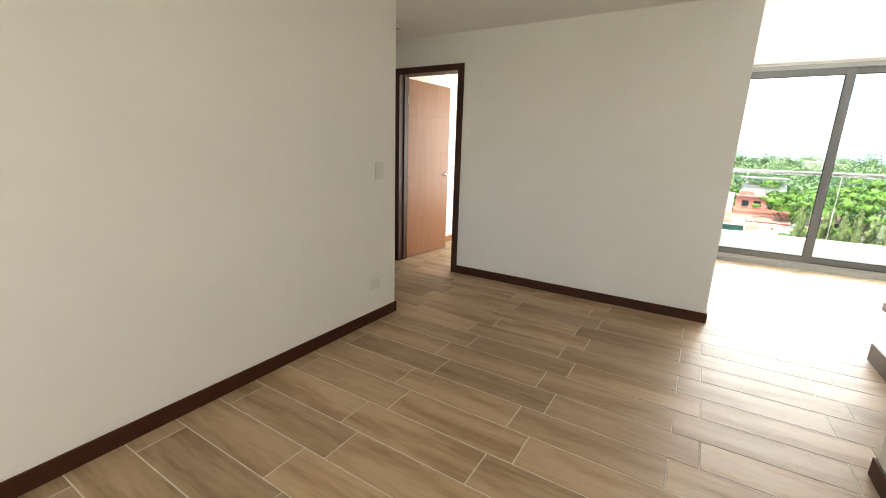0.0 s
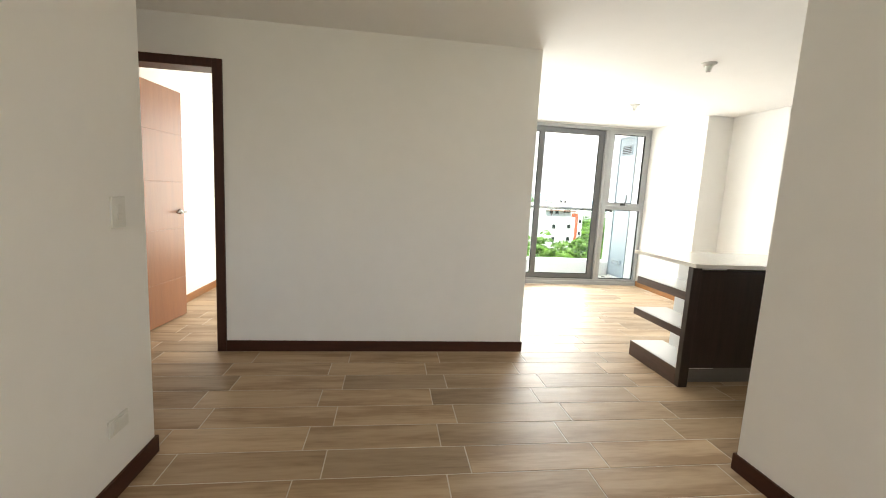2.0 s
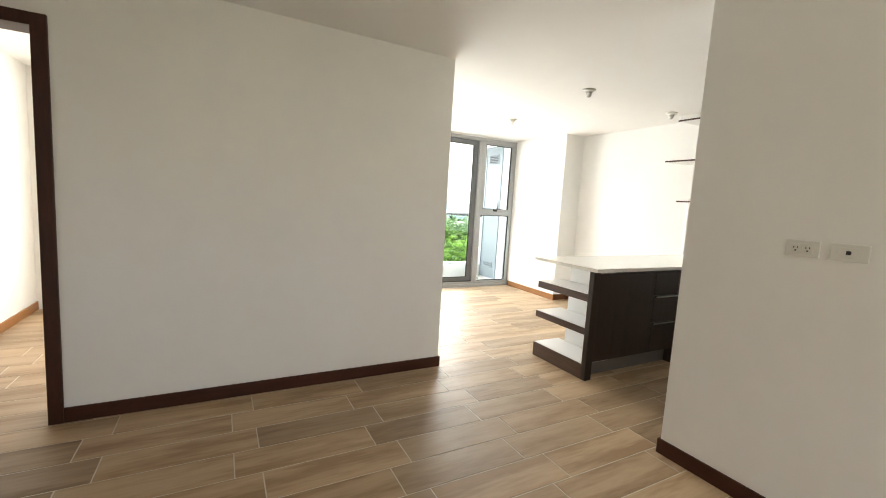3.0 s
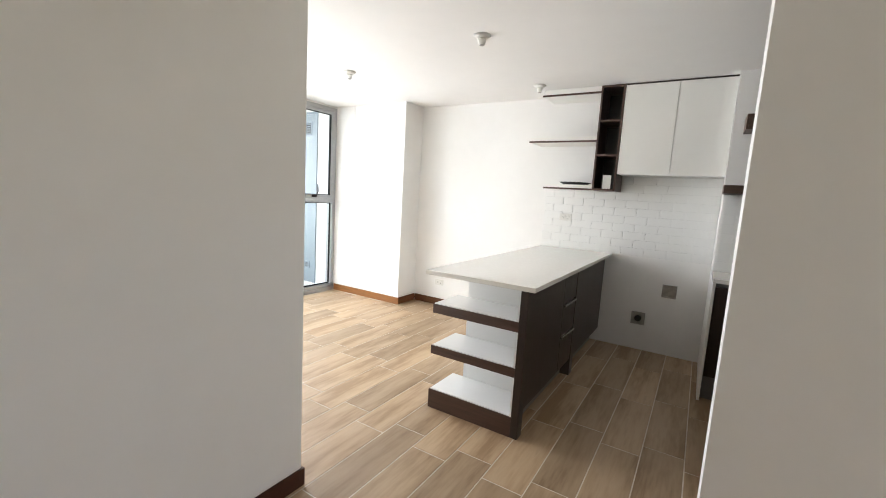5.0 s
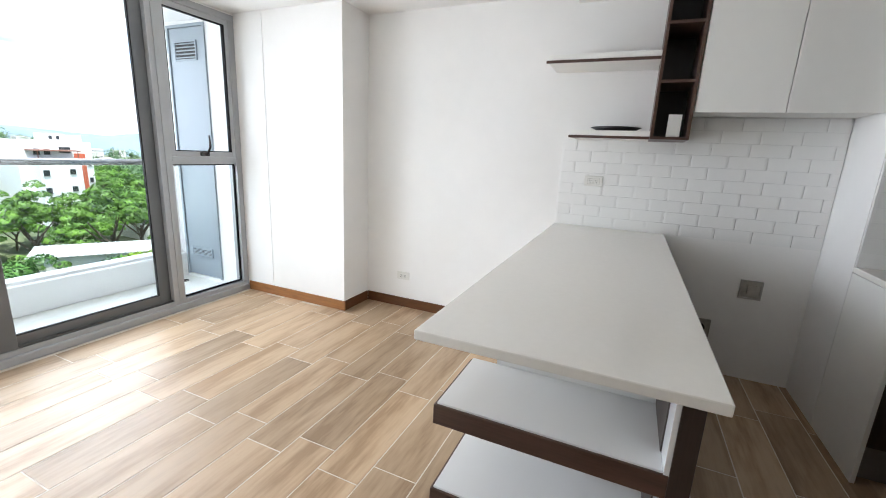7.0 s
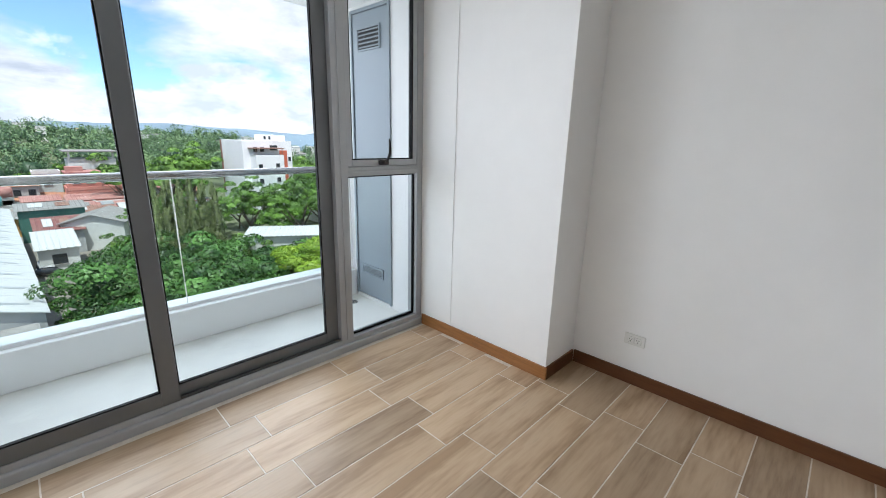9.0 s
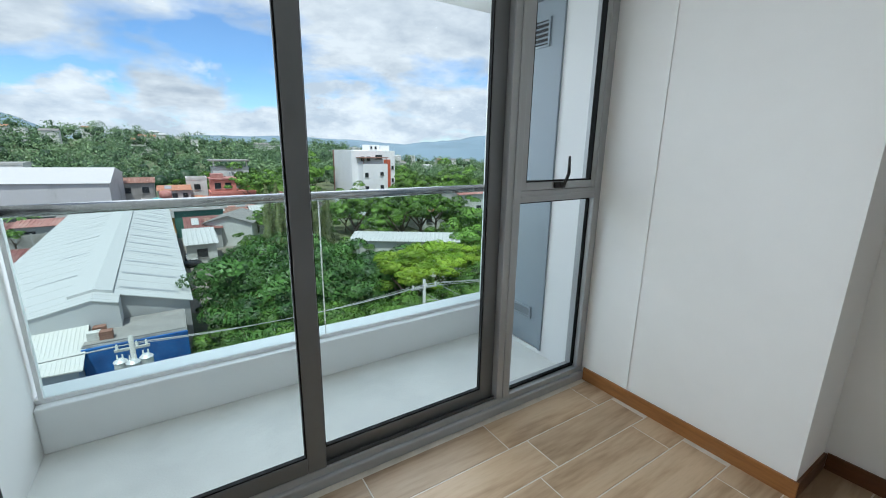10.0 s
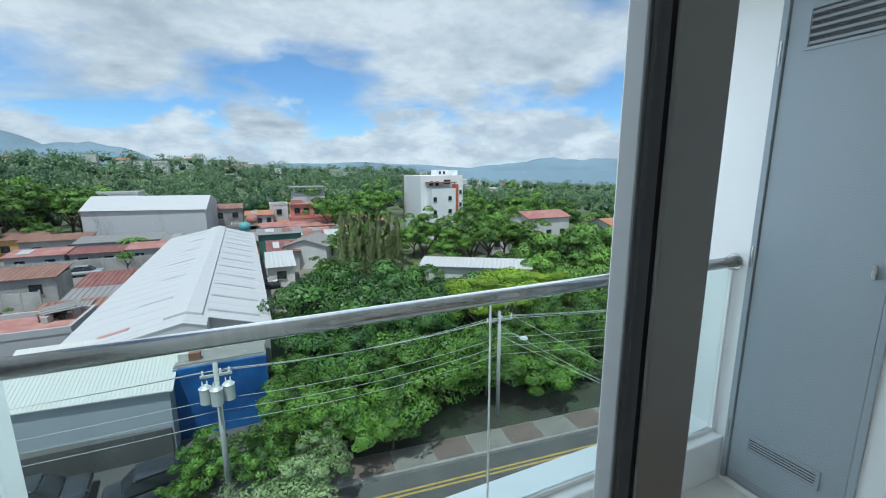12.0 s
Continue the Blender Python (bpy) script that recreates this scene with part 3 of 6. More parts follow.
tagged(block("worktop", QUARTZ, 2.995, 3.468, 0.9, 2.872, 0.875, 0.905, None, 0.004), "white quartz worktop along the tiled wall", "worktop")
for z0, z1, y1 in ((1.507, 1.568, 2.868), (1.962, 2.066, 2.79)):
    sh = thing("floating_shelf", (3.34, 2.0, z0), "thick walnut floating shelf on the kitchen wall", "shelf", "walnut shelves")
    block("board", SHELF_WOOD, 3.22, 3.468, 1.2, y1, z0, z1, sh, 0.003)
    block("end_cap", SHELF_WOOD, 3.222, 3.468, y1, y1 + 0.012, z0, z1, sh, 0.001)
# counter behind the end wall
cc = thing("base_cabinet", (1.81, 1.9, 0), "white-ended base cabinet behind the end wall", "cabinet")
block("side_panel", WHITE_SATIN, 1.503, 2.10, 2.795, 2.815, 0.0, 0.873, cc, 0.002, "white end panel")
block("body", KITCHEN_DARK, 1.503, 2.08, 0.9, 2.795, 0.14, 0.86, cc, 0.002)
for y0, y1 in ((0.9, 1.55), (1.555, 2.2), (2.205, 2.79)):
    block("cabinet_door", KITCHEN_DARK, 2.08, 2.10, y0, y1, 0.14, 0.855, cc, 0.003)
block("kick_plate", KICK, 2.02, 2.04, 0.9, 2.795, 0, 0.14, cc, 0.001)
wt = tagged(block("worktop", QUARTZ, 1.503, 2.12, 0.9, 2.83, 0.875, 0.905, None, 0.004), "white quartz worktop with a sink behind the end wall", "worktop")
sk = thing("sink", (1.82, 2.35, 0.905), "inset brushed steel sink in the worktop", "sink")
s = blank()
for a in ((1.60, 2.04, 2.05, 2.07), (1.60, 2.04, 2.62, 2.64), (1.60, 1.62, 2.07, 2.62), (2.02, 2.04, 2.07, 2.62)):
    box(s, *a, 0.9055, 0.912, 0.002)
part("rim", s, STEEL, sk)
# flat plate; the shade of the hollow is put into its dark colour
block("basin", ALU_SHADED, 1.62, 2.02, 2.07, 2.62, 0.9055, 0.908, sk, 0)
uc = thing("wall_cabinet", (1.65, 1.9, 1.48), "white wall cabinet behind the end wall", "cabinet")
block("body", WHITE_SATIN, 1.503, 1.83, 0.9, 2.815, 1.485, 2.425, uc, 0.002)
for y0, y1 in ((0.9, 1.85), (1.855, 2.815)):
    block("cabinet_door", WHITE_SATIN, 1.83, 1.85, y0, y1, 1.48, 2.42, uc, 0.002)


# ---- wall plates ----
def wall_plate(at, facing, kind):
    """An outlet or switch plate on a wall, which faces along the x axis."""
    names = {"outlet": ("outlet", "white double power outlet on the wall"), "data": ("outlet", "white television outlet on the wall"),
             "covered": ("outlet", "white power outlet with a closed cover on the wall"),
             "switch": ("light_switch", "white two-button light switch on the wall")}
    name, lab = names[kind]
    ob = thing(name, at, lab, "switch" if kind == "switch" else "outlet")
    x, y, z = at
    wide, tall = (0.042, 0.062) if kind == "switch" else (0.06, 0.035)
    d = 1 if facing > 0 else -1

    def slab(name, mat, depth0, depth1, ya, yb, za, zb, parent, bevel=0.0, lab=""):
        xs = sorted((x + d * depth0, x + d * depth1))
        return part(name, box(blank(), xs[0], xs[1], y + ya, y + yb, z + za, z + zb, bevel), mat, parent, lab)

    p = slab("cover_plate", PLATE, 0.0005, 0.009, -wide, wide, -tall, tall, ob, 0.003)
    if kind == "switch":
        for c in (-0.022, 0.012):
            slab("rocker", PLATE, 0.009, 0.013, -0.016, 0.016, c - 0.012, c + 0.018, p, 0.002)
    elif kind == "covered":
        slab("lid", PLATE, 0.009, 0.016, -0.045, 0.045, -0.026, 0.026, p, 0.004, "closed white lid")
    elif kind == "data":
        slab("insert", PLATE, 0.009, 0.0115, -0.035, 0.035, -0.021, 0.021, p, 0.002)
        slab("jack", SLOT, 0.0115, 0.015, -0.008, 0.008, -0.008, 0.008, p, 0.002, "black coaxial jack")
    else:
        for c in (-0.021, 0.021):
            ins = slab("socket", PLATE, 0.009, 0.0115, c - 0.019, c + 0.019, -0.019, 0.019, p, 0.003)
            sl = blank()
            for ya, yb, za, zb in ((-0.008, -0.005, 0, 0.009), (0.005, 0.008, 0, 0.009), (-0.003, 0.003, -0.012, -0.006)):
                xs = sorted((x + d * 0.0116, x + d * 0.0122))
                box(sl, xs[0], xs[1], y + c + ya, y + c + yb, z + za, z + zb)
            part("slots", sl, SLOT, ob)
    return ob


wall_plate((-1.45, 2.885, 0.30), 1, "covered")
wall_plate((-1.45, 2.95, 1.15), 1, "switch")
wall_plate((1.366, 2.357, 1.232), -1, "outlet")
wall_plate((1.366, 2.205, 1.232), -1, "data")
wall_plate((3.88, 5.68, 0.289), -1, "outlet")
wall_plate((3.869, 4.184, 1.224), -1, "outlet")

# ---- ceiling lamp holders ----
def lamp_holder(x, y):
    ob = thing("lamp_holder", (x, y, H), "bare white ceramic lamp holder on the ceiling", "lamp", "ceiling lamp holders")
    b = blank()
    bmesh.ops.create_cone(b, cap_ends=True, segments=24, radius1=0.035, radius2=0.058, depth=0.022, matrix=pose(x, y, H - 0.0115))
    part("base", b, PLATE, ob, "", True)
    b = blank()
    bmesh.ops.create_cone(b, cap_ends=True, segments=20, radius1=0.021, radius2=0.026, depth=0.04, matrix=pose(x, y, H - 0.042))
    part("socket", b, PLATE, ob, "", True)
    b = blank()
    bmesh.ops.create_cone(b, cap_ends=True, segments=16, radius1=0.016, radius2=0.016, depth=0.003, matrix=pose(x, y, H - 0.063))
    part("opening", b, METAL_BOX, ob)
    return ob


for p in ((2.1, 4.35), (2.39, 5.84), (3.38, 4.40), (-2.0, 3.87), (2.75, 2.61)):
    lamp_holder(*p)

# ---- outdoors ----
G = -12.4     # street level below the flat
EARTH = material("dry_earth_and_grass", (0.10, 0.125, 0.065), 0.9, vary=0.4, scale=0.12, bump=0.3, bump_scale=2, tint=(0.10, 0.115, 0.05))
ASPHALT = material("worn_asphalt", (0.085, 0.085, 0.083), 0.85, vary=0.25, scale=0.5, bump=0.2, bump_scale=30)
KERB = material("kerb_concrete", (0.26, 0.25, 0.235), 0.8, vary=0.2, scale=1.2)
# red and cream slabs, their colours lowered for the shade on the pavement
PAVING_RED = material("shaded_red_paving", (0.15, 0.115, 0.10), 0.85, vary=0.25, scale=1.5)
PAVING_PALE = material("shaded_cream_paving", (0.20, 0.19, 0.17), 0.85, vary=0.2, scale=1.5)
YELLOW_LINE = material("yellow_road_paint", (0.42, 0.30, 0.07), 0.7, vary=0.3, scale=3)
ZINC = material("white_zinc_roof", (0.54, 0.54, 0.535), 0.6, metal=0.0, vary=0.14, scale=0.5, stretch=(0.3, 2, 1), tint=(0.44, 0.44, 0.435))
CREAM_ROOF = material("cream_fibre_roof", (0.60, 0.60, 0.575), 0.7, vary=0.16, scale=0.9, tint=(0.48, 0.475, 0.445))
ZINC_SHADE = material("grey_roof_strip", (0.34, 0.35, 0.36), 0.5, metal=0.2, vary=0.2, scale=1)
RUST = material("rusty_roof_sheet", (0.27, 0.135, 0.095), 0.75, vary=0.4, scale=0.7, stretch=(3, 0.5, 1), tint=(0.22, 0.13, 0.10))
DULL_RED = material("dull_red_roof_sheet", (0.22, 0.07, 0.065), 0.75, vary=0.3, scale=0.8, tint=(0.2, 0.1, 0.085))
RED_ROOF = material("faded_red_roof", (0.40, 0.165, 0.14), 0.7, vary=0.3, scale=0.8, tint=(0.36, 0.20, 0.17))
GREY_ROOF = material("grey_fibre_roof", (0.30, 0.29, 0.28), 0.8, vary=0.3, scale=0.8, tint=(0.2, 0.19, 0.18))
CLAY = material("clay_tile_roof", (0.40, 0.19, 0.11), 0.75, vary=0.3, scale=1.2)
PLASTER = material("white_house_plaster", (0.74, 0.735, 0.71), 0.8, vary=0.14, scale=0.6, random_value=0.12, tint=(0.5, 0.49, 0.46))
STAINED = material("stained_grey_plaster", (0.50, 0.50, 0.50), 0.85, vary=0.3, scale=0.35, stretch=(1, 1, 0.4), tint=(0.33, 0.33, 0.33))
STAIN_WHITE = material("rain_stained_white_wall", (0.62, 0.62, 0.62), 0.85, vary=0.45, scale=0.5, stretch=(1, 1, 0.45), tint=(0.38, 0.38, 0.39))
FACADE = material("white_facade_paint", (0.80, 0.80, 0.79), 0.75, vary=0.08, scale=0.4, stretch=(1, 1, 0.4))
CONCRETE = material("raw_concrete_wall", (0.36, 0.35, 0.33), 0.85, vary=0.3, scale=0.6, random_value=0.2)
OCHRE = material("ochre_house_wall", (0.60, 0.36, 0.12), 0.8, vary=0.15, scale=0.8)
PINK = material("coral_house_wall", (0.60, 0.24, 0.19), 0.8, vary=0.15, scale=0.8)
PINK_PALE = material("pale_pink_facade", (0.62, 0.40, 0.37), 0.8, vary=0.1, scale=0.3)
GREENW = material("green_sheet_fence", (0.08, 0.20, 0.16), 0.6, vary=0.2, scale=1)
BLUE = material("blue_painted_wall", (0.012, 0.075, 0.26), 0.6, vary=0.22, scale=0.7, tint=(0.02, 0.11, 0.33))
GREY_WALL = material("blue_grey_shed_wall", (0.34, 0.37, 0.40), 0.75, vary=0.08, scale=0.5, stretch=(1, 1, 0.5))
ORANGE = material("orange_facade_strip", (0.50, 0.12, 0.06), 0.7, vary=0.1, scale=0.8)
DARK_GLASS = material("dark_window_pane", (0.03, 0.035, 0.04), 0.12, vary=0.2, scale=1)
POLE = material("grey_concrete_pole", (0.40, 0.40, 0.38), 0.8, vary=0.15, scale=2)
CAN = material("pale_grey_transformer", (0.55, 0.56, 0.56), 0.45, metal=0.2, vary=0.1, scale=4)
WIRE = material("pale_power_cable", (0.45, 0.45, 0.44), 0.6, vary=0.05)
BARK = material("tree_bark", (0.11, 0.085, 0.06), 0.9, vary=0.35, scale=3, stretch=(3, 3, 0.6), bump=0.4, bump_scale=20)
CAR_WHITE = material("silver_car_paint", (0.55, 0.56, 0.57), 0.25, metal=0.4, vary=0.03, coat=0.5)
CAR_DARK = material("dark_car_paint", (0.05, 0.055, 0.065), 0.25, metal=0.3, vary=0.03, coat=0.5)
RUBBER = material("tyre_rubber", (0.02, 0.02, 0.02), 0.8, vary=0.1)
# blue base colour carries the haze of distance
HAZE_RIDGE = material("far_haze_hills", (0.17, 0.24, 0.29), 0.95, vary=0.2, scale=0.004)
TEAL = material("teal_tank_plastic", (0.10, 0.33, 0.33), 0.5, vary=0.08)
WATER_TANK = material("black_water_tank", (0.02, 0.02, 0.022), 0.5, vary=0.1)


def leaf_material(name, dark, light, through_share=0.12, patch_scale=2.4):
    """Foliage: each leaf has its own shade between two greens, and lets some light through."""
    m = bpy.data.materials.new(name)
    m.use_nodes = True
    nodes, links = m.node_tree.nodes, m.node_tree.links
    bsdf = nodes["Principled BSDF"]
    bsdf.inputs["Roughness"].default_value = 0.5
    bsdf.inputs["Specular IOR Level"].default_value = 0.35
    geo, ramp, info = nodes.new("ShaderNodeNewGeometry"), nodes.new("ShaderNodeMixRGB"), nodes.new("ShaderNodeObjectInfo")
    ramp.inputs[1].default_value, ramp.inputs[2].default_value = (*dark, 1), (*light, 1)
    patch, coords, blend = nodes.new("ShaderNodeTexNoise"), nodes.new("ShaderNodeTexCoord"), nodes.new("ShaderNodeMath")
    patch.inputs["Scale"].default_value, patch.inputs["Detail"].default_value = patch_scale, 3.0
    links.new(coords.outputs["Object"], patch.inputs["Vector"])
    blend.operation = "MULTIPLY_ADD"
    blend.inputs[1].default_value = 0.34
    links.new(geo.outputs["Random Per Island"], blend.inputs[0])
    half = nodes.new("ShaderNodeMapRange")
    half.inputs["From Min"].default_value, half.inputs["From Max"].default_value = 0.35, 0.65
    half.inputs["To Min"].default_value, half.inputs["To Max"].default_value = -0.02, 0.62
    links.new(patch.outputs[0], half.inputs["Value"])
    links.new(half.outputs[0], blend.inputs[2])
    links.new(blend.outputs[0], ramp.inputs[0])
    scale = nodes.new("ShaderNodeVectorMath")
    scale.operation = "SCALE"
    each = nodes.new("ShaderNodeMapRange")
    each.inputs["To Min"].default_value, each.inputs["To Max"].default_value = 0.78, 1.22
    links.new(info.outputs["Random"], each.inputs["Value"])
    links.new(ramp.outputs[0], scale.inputs[0])
    links.new(each.outputs[0], scale.inputs["Scale"])
    links.new(scale.outputs[0], bsdf.inputs["Base Color"])
    shine, both = nodes.new("ShaderNodeBsdfTranslucent"), nodes.new("ShaderNodeMixShader")
    links.new(scale.outputs[0], shine.inputs[0])
    both.inputs[0].default_value = through_share
    links.new(bsdf.outputs[0], both.inputs[1])
    links.new(shine.outputs[0], both.inputs[2])
    links.new(both.outputs[0], nodes["Material Output"].inputs[0])
    return m


LEAF = leaf_material("broad_green_leaves", (0.014, 0.05, 0.011), (0.23, 0.42, 0.06))
LEAF_DEEP = leaf_material("deep_green_leaves", (0.010, 0.038, 0.011), (0.135, 0.29, 0.055))
LEAF_LIME = leaf_material("lime_green_leaves", (0.12, 0.25, 0.018), (0.40, 0.54, 0.045))
LEAF_PALE = leaf_material("pale_green_leaves", (0.14, 0.21, 0.08), (0.36, 0.45, 0.2))
LEAF_DRY = leaf_material("olive_conifer_needles", (0.09, 0.13, 0.045), (0.32, 0.37, 0.14))
# greens made paler and bluer, so the colour holds some distance haze
LEAF_FAR_HAZY = leaf_material("hazy_far_wood_leaves", (0.065, 0.13, 0.065), (0.23, 0.34, 0.15), 0.12, 0.045)
# near-black green that paints the shade inside the far crowns
LEAF_SHADE = leaf_material("wood_inner_shade", (0.012, 0.035, 0.014), (0.03, 0.07, 0.028), 0.0, 0.3)


# ground: one sheet to the horizon, rising into wooded hills
def smooth(a, b, v):
    v = min(max((v - a) / (b - a), 0), 1)
    return v * v * (3 - 2 * v)


def ground_z(x, y):
    d = math.hypot(x, y - 7)
    side = smooth(90, -110, x * 170 / max(d, 170))
    rise = smooth(105, 430, d) * smooth(20, 120, y) * (0.5 + 18.5 * side)
    far = smooth(430, 1500, d) * smooth(0, 500, y) * 6
    drop = smooth(14, 34, math.degrees(math.atan2(x, max(y - 7, 1)))) * smooth(100, 300, d) * 10.5
    lump = noise.noise((x * 0.009, y * 0.009, 1.3)) * 7 * smooth(130, 400, d)
    return G + rise + far + lump * (1 - 0.07 * drop) - drop


vs, fs = [], []
rings = [0, 12, 25, 40, 60, 80, 100, 120, 145, 170, 200, 240, 285, 340, 400, 480, 600, 800, 1100, 1600, 2400, 3400, 4600]
SIDES = 96
for r in rings[1:]:
    for i in range(SIDES):
        a = 2 * math.pi * i / SIDES
        x, y = r * math.cos(a), 7 + r * math.sin(a)
        vs.append((x, y, ground_z(x, y)))
vs.append((0, 7, G))
for k in range(len(rings) - 2):
    for i in range(SIDES):
        j = (i + 1) % SIDES
        fs.append((k * SIDES + i, (k + 1) * SIDES + i, (k + 1) * SIDES + j, k * SIDES + j))
for i in range(SIDES):
    fs.append((len(vs) - 1, i, (i + 1) % SIDES))
me = bpy.data.meshes.new("ground")
me.from_pydata(vs, [], fs)
me.materials.append(EARTH)
tagged(new("ground", me), "earth and grass ground reaching the hills", "ground", kind="structure")


# far hills against the sky, the distance haze put into their blue colour
def hills(name, dist, a0, a1, top, seed):
    vs, fs, n = [], [], 60
    for i in range(n + 1):
        a = radians(a0 + (a1 - a0) * i / n)
        e = math.sin(math.pi * i / n) ** 0.8
        h = top * e * (0.75 + 0.35 * noise.noise((i * 0.11, seed, 0)) + 0.1 * noise.noise((i * 0.5, seed, 3)))
        for dd, z in ((0, -40), (0.06, h * 0.55), (0.14, h), (0.3, h * 0.5)):
            r = dist * (1 + dd)
            vs.append((-math.sin(a) * r, math.cos(a) * r, z))
    for i in range(n):
        for k in range(3):
            fs.append((i * 4 + k, i * 4 + 4 + k, i * 4 + 5 + k, i * 4 + 1 + k))
    me = bpy.data.meshes.new(name)
    me.from_pydata(vs, [], [f[::-1] for f in fs])
    me.materials.append(HAZE_RIDGE)
    for p in me.polygons:
        p.use_smooth = True
    tagged(new(name, me), "far hills and plain on the horizon, coloured haze blue", "hills", kind="structure")


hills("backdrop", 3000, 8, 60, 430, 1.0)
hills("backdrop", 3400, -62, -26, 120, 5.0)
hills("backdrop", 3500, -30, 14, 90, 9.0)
# low strip added over the far ground, a plain in painted haze
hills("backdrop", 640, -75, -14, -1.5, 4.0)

# street
ROAD_TURN = pose(10.1, 21.7, 0, 0, 0, -6)


def road_strip(name, mat, y0, y1, z, lab, cat, x0=-60, x1=80, thick=0.2):
    b = box(blank(), x0, x1, y0, y1, z - thick, z)
    bmesh.ops.transform(b, matrix=ROAD_TURN, verts=b.verts)
    return tagged(part(name, b, mat), lab, cat, kind="structure")


road_strip("road", ASPHALT, -7.5, 1.15, G + 0.03, "worn asphalt street", "road")
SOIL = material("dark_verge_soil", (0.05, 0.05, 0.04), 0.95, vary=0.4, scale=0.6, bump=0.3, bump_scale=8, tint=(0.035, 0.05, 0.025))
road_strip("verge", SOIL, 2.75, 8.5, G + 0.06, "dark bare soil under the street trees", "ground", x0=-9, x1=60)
pav = road_strip("pavement", KERB, 1.15, 2.75, G + 0.17, "concrete pavement with coloured slabs beside the street", "pavement", thick=0.3)
slab_me = {}
for mat in (PAVING_RED, PAVING_PALE):
    b = box(blank(), 0.03, 1.97, 1.32, 2.70, G + 0.171, G + 0.185)
    me = bpy.data.meshes.new("paving_slab")
    b.to_mesh(me)
    b.free()
    me.materials.append(mat)
    slab_me[mat.name] = me
for i in range(-20, 26):
    s = new("paving_slab", slab_me[(PAVING_RED if i % 2 else PAVING_PALE).name])
    s.matrix_basis = ROAD_TURN @ pose(i * 2, 0, 0)
    s.parent = pav
for dy in (-0.12, 0.12):
    road_strip("road_marking", YELLOW_LINE, dy - 0.05, dy + 0.05, G + 0.036, "yellow double line on the street", "road marking", thick=0.005)


structure("forecourt", ASPHALT, [(-16, 3.2, 24.9, 34, G - 0.4, G + 0.018)], "dark asphalt forecourt in front of the shed", "ground")
YARD = material("grey_town_yard", (0.24, 0.22, 0.195), 0.9, vary=0.35, scale=0.25, tint=(0.15, 0.135, 0.11), bump=0.2, bump_scale=3)
structure("yard", YARD, [(-60, -9.7, 32, 104, G - 0.4, G + 0.02), (0.8, 7.5, 44, 104, G - 0.4, G + 0.022), (-9.7, 0.8, 76, 104, G - 0.4, G + 0.024), (7.5, 24, 80, 104, G - 0.4, G + 0.026)],
          "grey dusty yards between the houses", "ground")


# ---- trees ----
def leaf_mesh(name, mat, points, normals, sizes, rng, rough=0.34):
    """One mesh of many small pointed leaves, which face about along their normals."""
    n = len(points)
    tilt = normals + rng.normal(0, 0.45, (n, 3))
    tilt /= np.linalg.norm(tilt, axis=1)[:, None]
    side = np.cross(tilt, rng.normal(0, 1, (n, 3)))
    side /= np.linalg.norm(side, axis=1)[:, None] + 1e-9
    up = np.cross(tilt, side)
    s = sizes[:, None]
    fold = tilt * s * 0.18
    corners = np.stack([points - up * s, points + side * s * 0.55 + fold, points + up * s, points - side * s * 0.55 + fold], 1).reshape(-1, 3)
    me = bpy.data.meshes.new(name)
    me.vertices.add(n * 4)
    me.vertices.foreach_set("co", corners.astype(np.float32).ravel())
    me.loops.add(n * 4)
    me.loops.foreach_set("vertex_index", np.arange(n * 4, dtype=np.int32))
    me.polygons.add(n)
    me.polygons.foreach_set("loop_start", np.arange(0, n * 4, 4, dtype=np.int32))
    me.polygons.foreach_set("use_smooth", np.ones(n, dtype=bool))
    me.update(calc_edges=True)
    bend = normals * 0.8 + tilt * rough
    bend /= np.linalg.norm(bend, axis=1)[:, None]
    me.normals_split_custom_set_from_vertices(np.repeat(bend, 4, axis=0).astype(np.float32))
    me.materials.append(mat)
    return me


def crown_points(rng, blobs, leaves, radius, tall, low, clump=0.2):
    """Leaves on the outsides of many overlapping clumps in an uneven crown of unit size."""
    v = rng.normal(0, 1, (blobs, 3))
    v /= np.linalg.norm(v, axis=1)[:, None]
    v[:, 2] = np.where(v[:, 2] < low, -v[:, 2] * 0.6, v[:, 2])
    reach = rng.uniform(0.42, 0.92, blobs)[:, None] * (1 + 0.22 * np.sin(v[:, :1] * 5 + v[:, 1:2] * 4 + rng.uniform(0, 6)))
    centre = v * reach * np.array([radius, radius, tall])
    pick = rng.integers(0, blobs, leaves)
    n = rng.normal(0, 1, (leaves, 3))
    n[:, 2] = np.abs(n[:, 2]) * 0.9 + n[:, 2] * 0.35
    n /= np.linalg.norm(n, axis=1)[:, None]
    size = rng.uniform(0.7, 1.25, blobs)[pick][:, None] * clump * radius
    p = centre[pick] + n * size * rng.uniform(0.8, 1.06, (leaves, 1)) * np.array([1, 1, 0.7])
    lift = n + v[pick] * 0.35
    return p, lift / np.linalg.norm(lift, axis=1)[:, None]


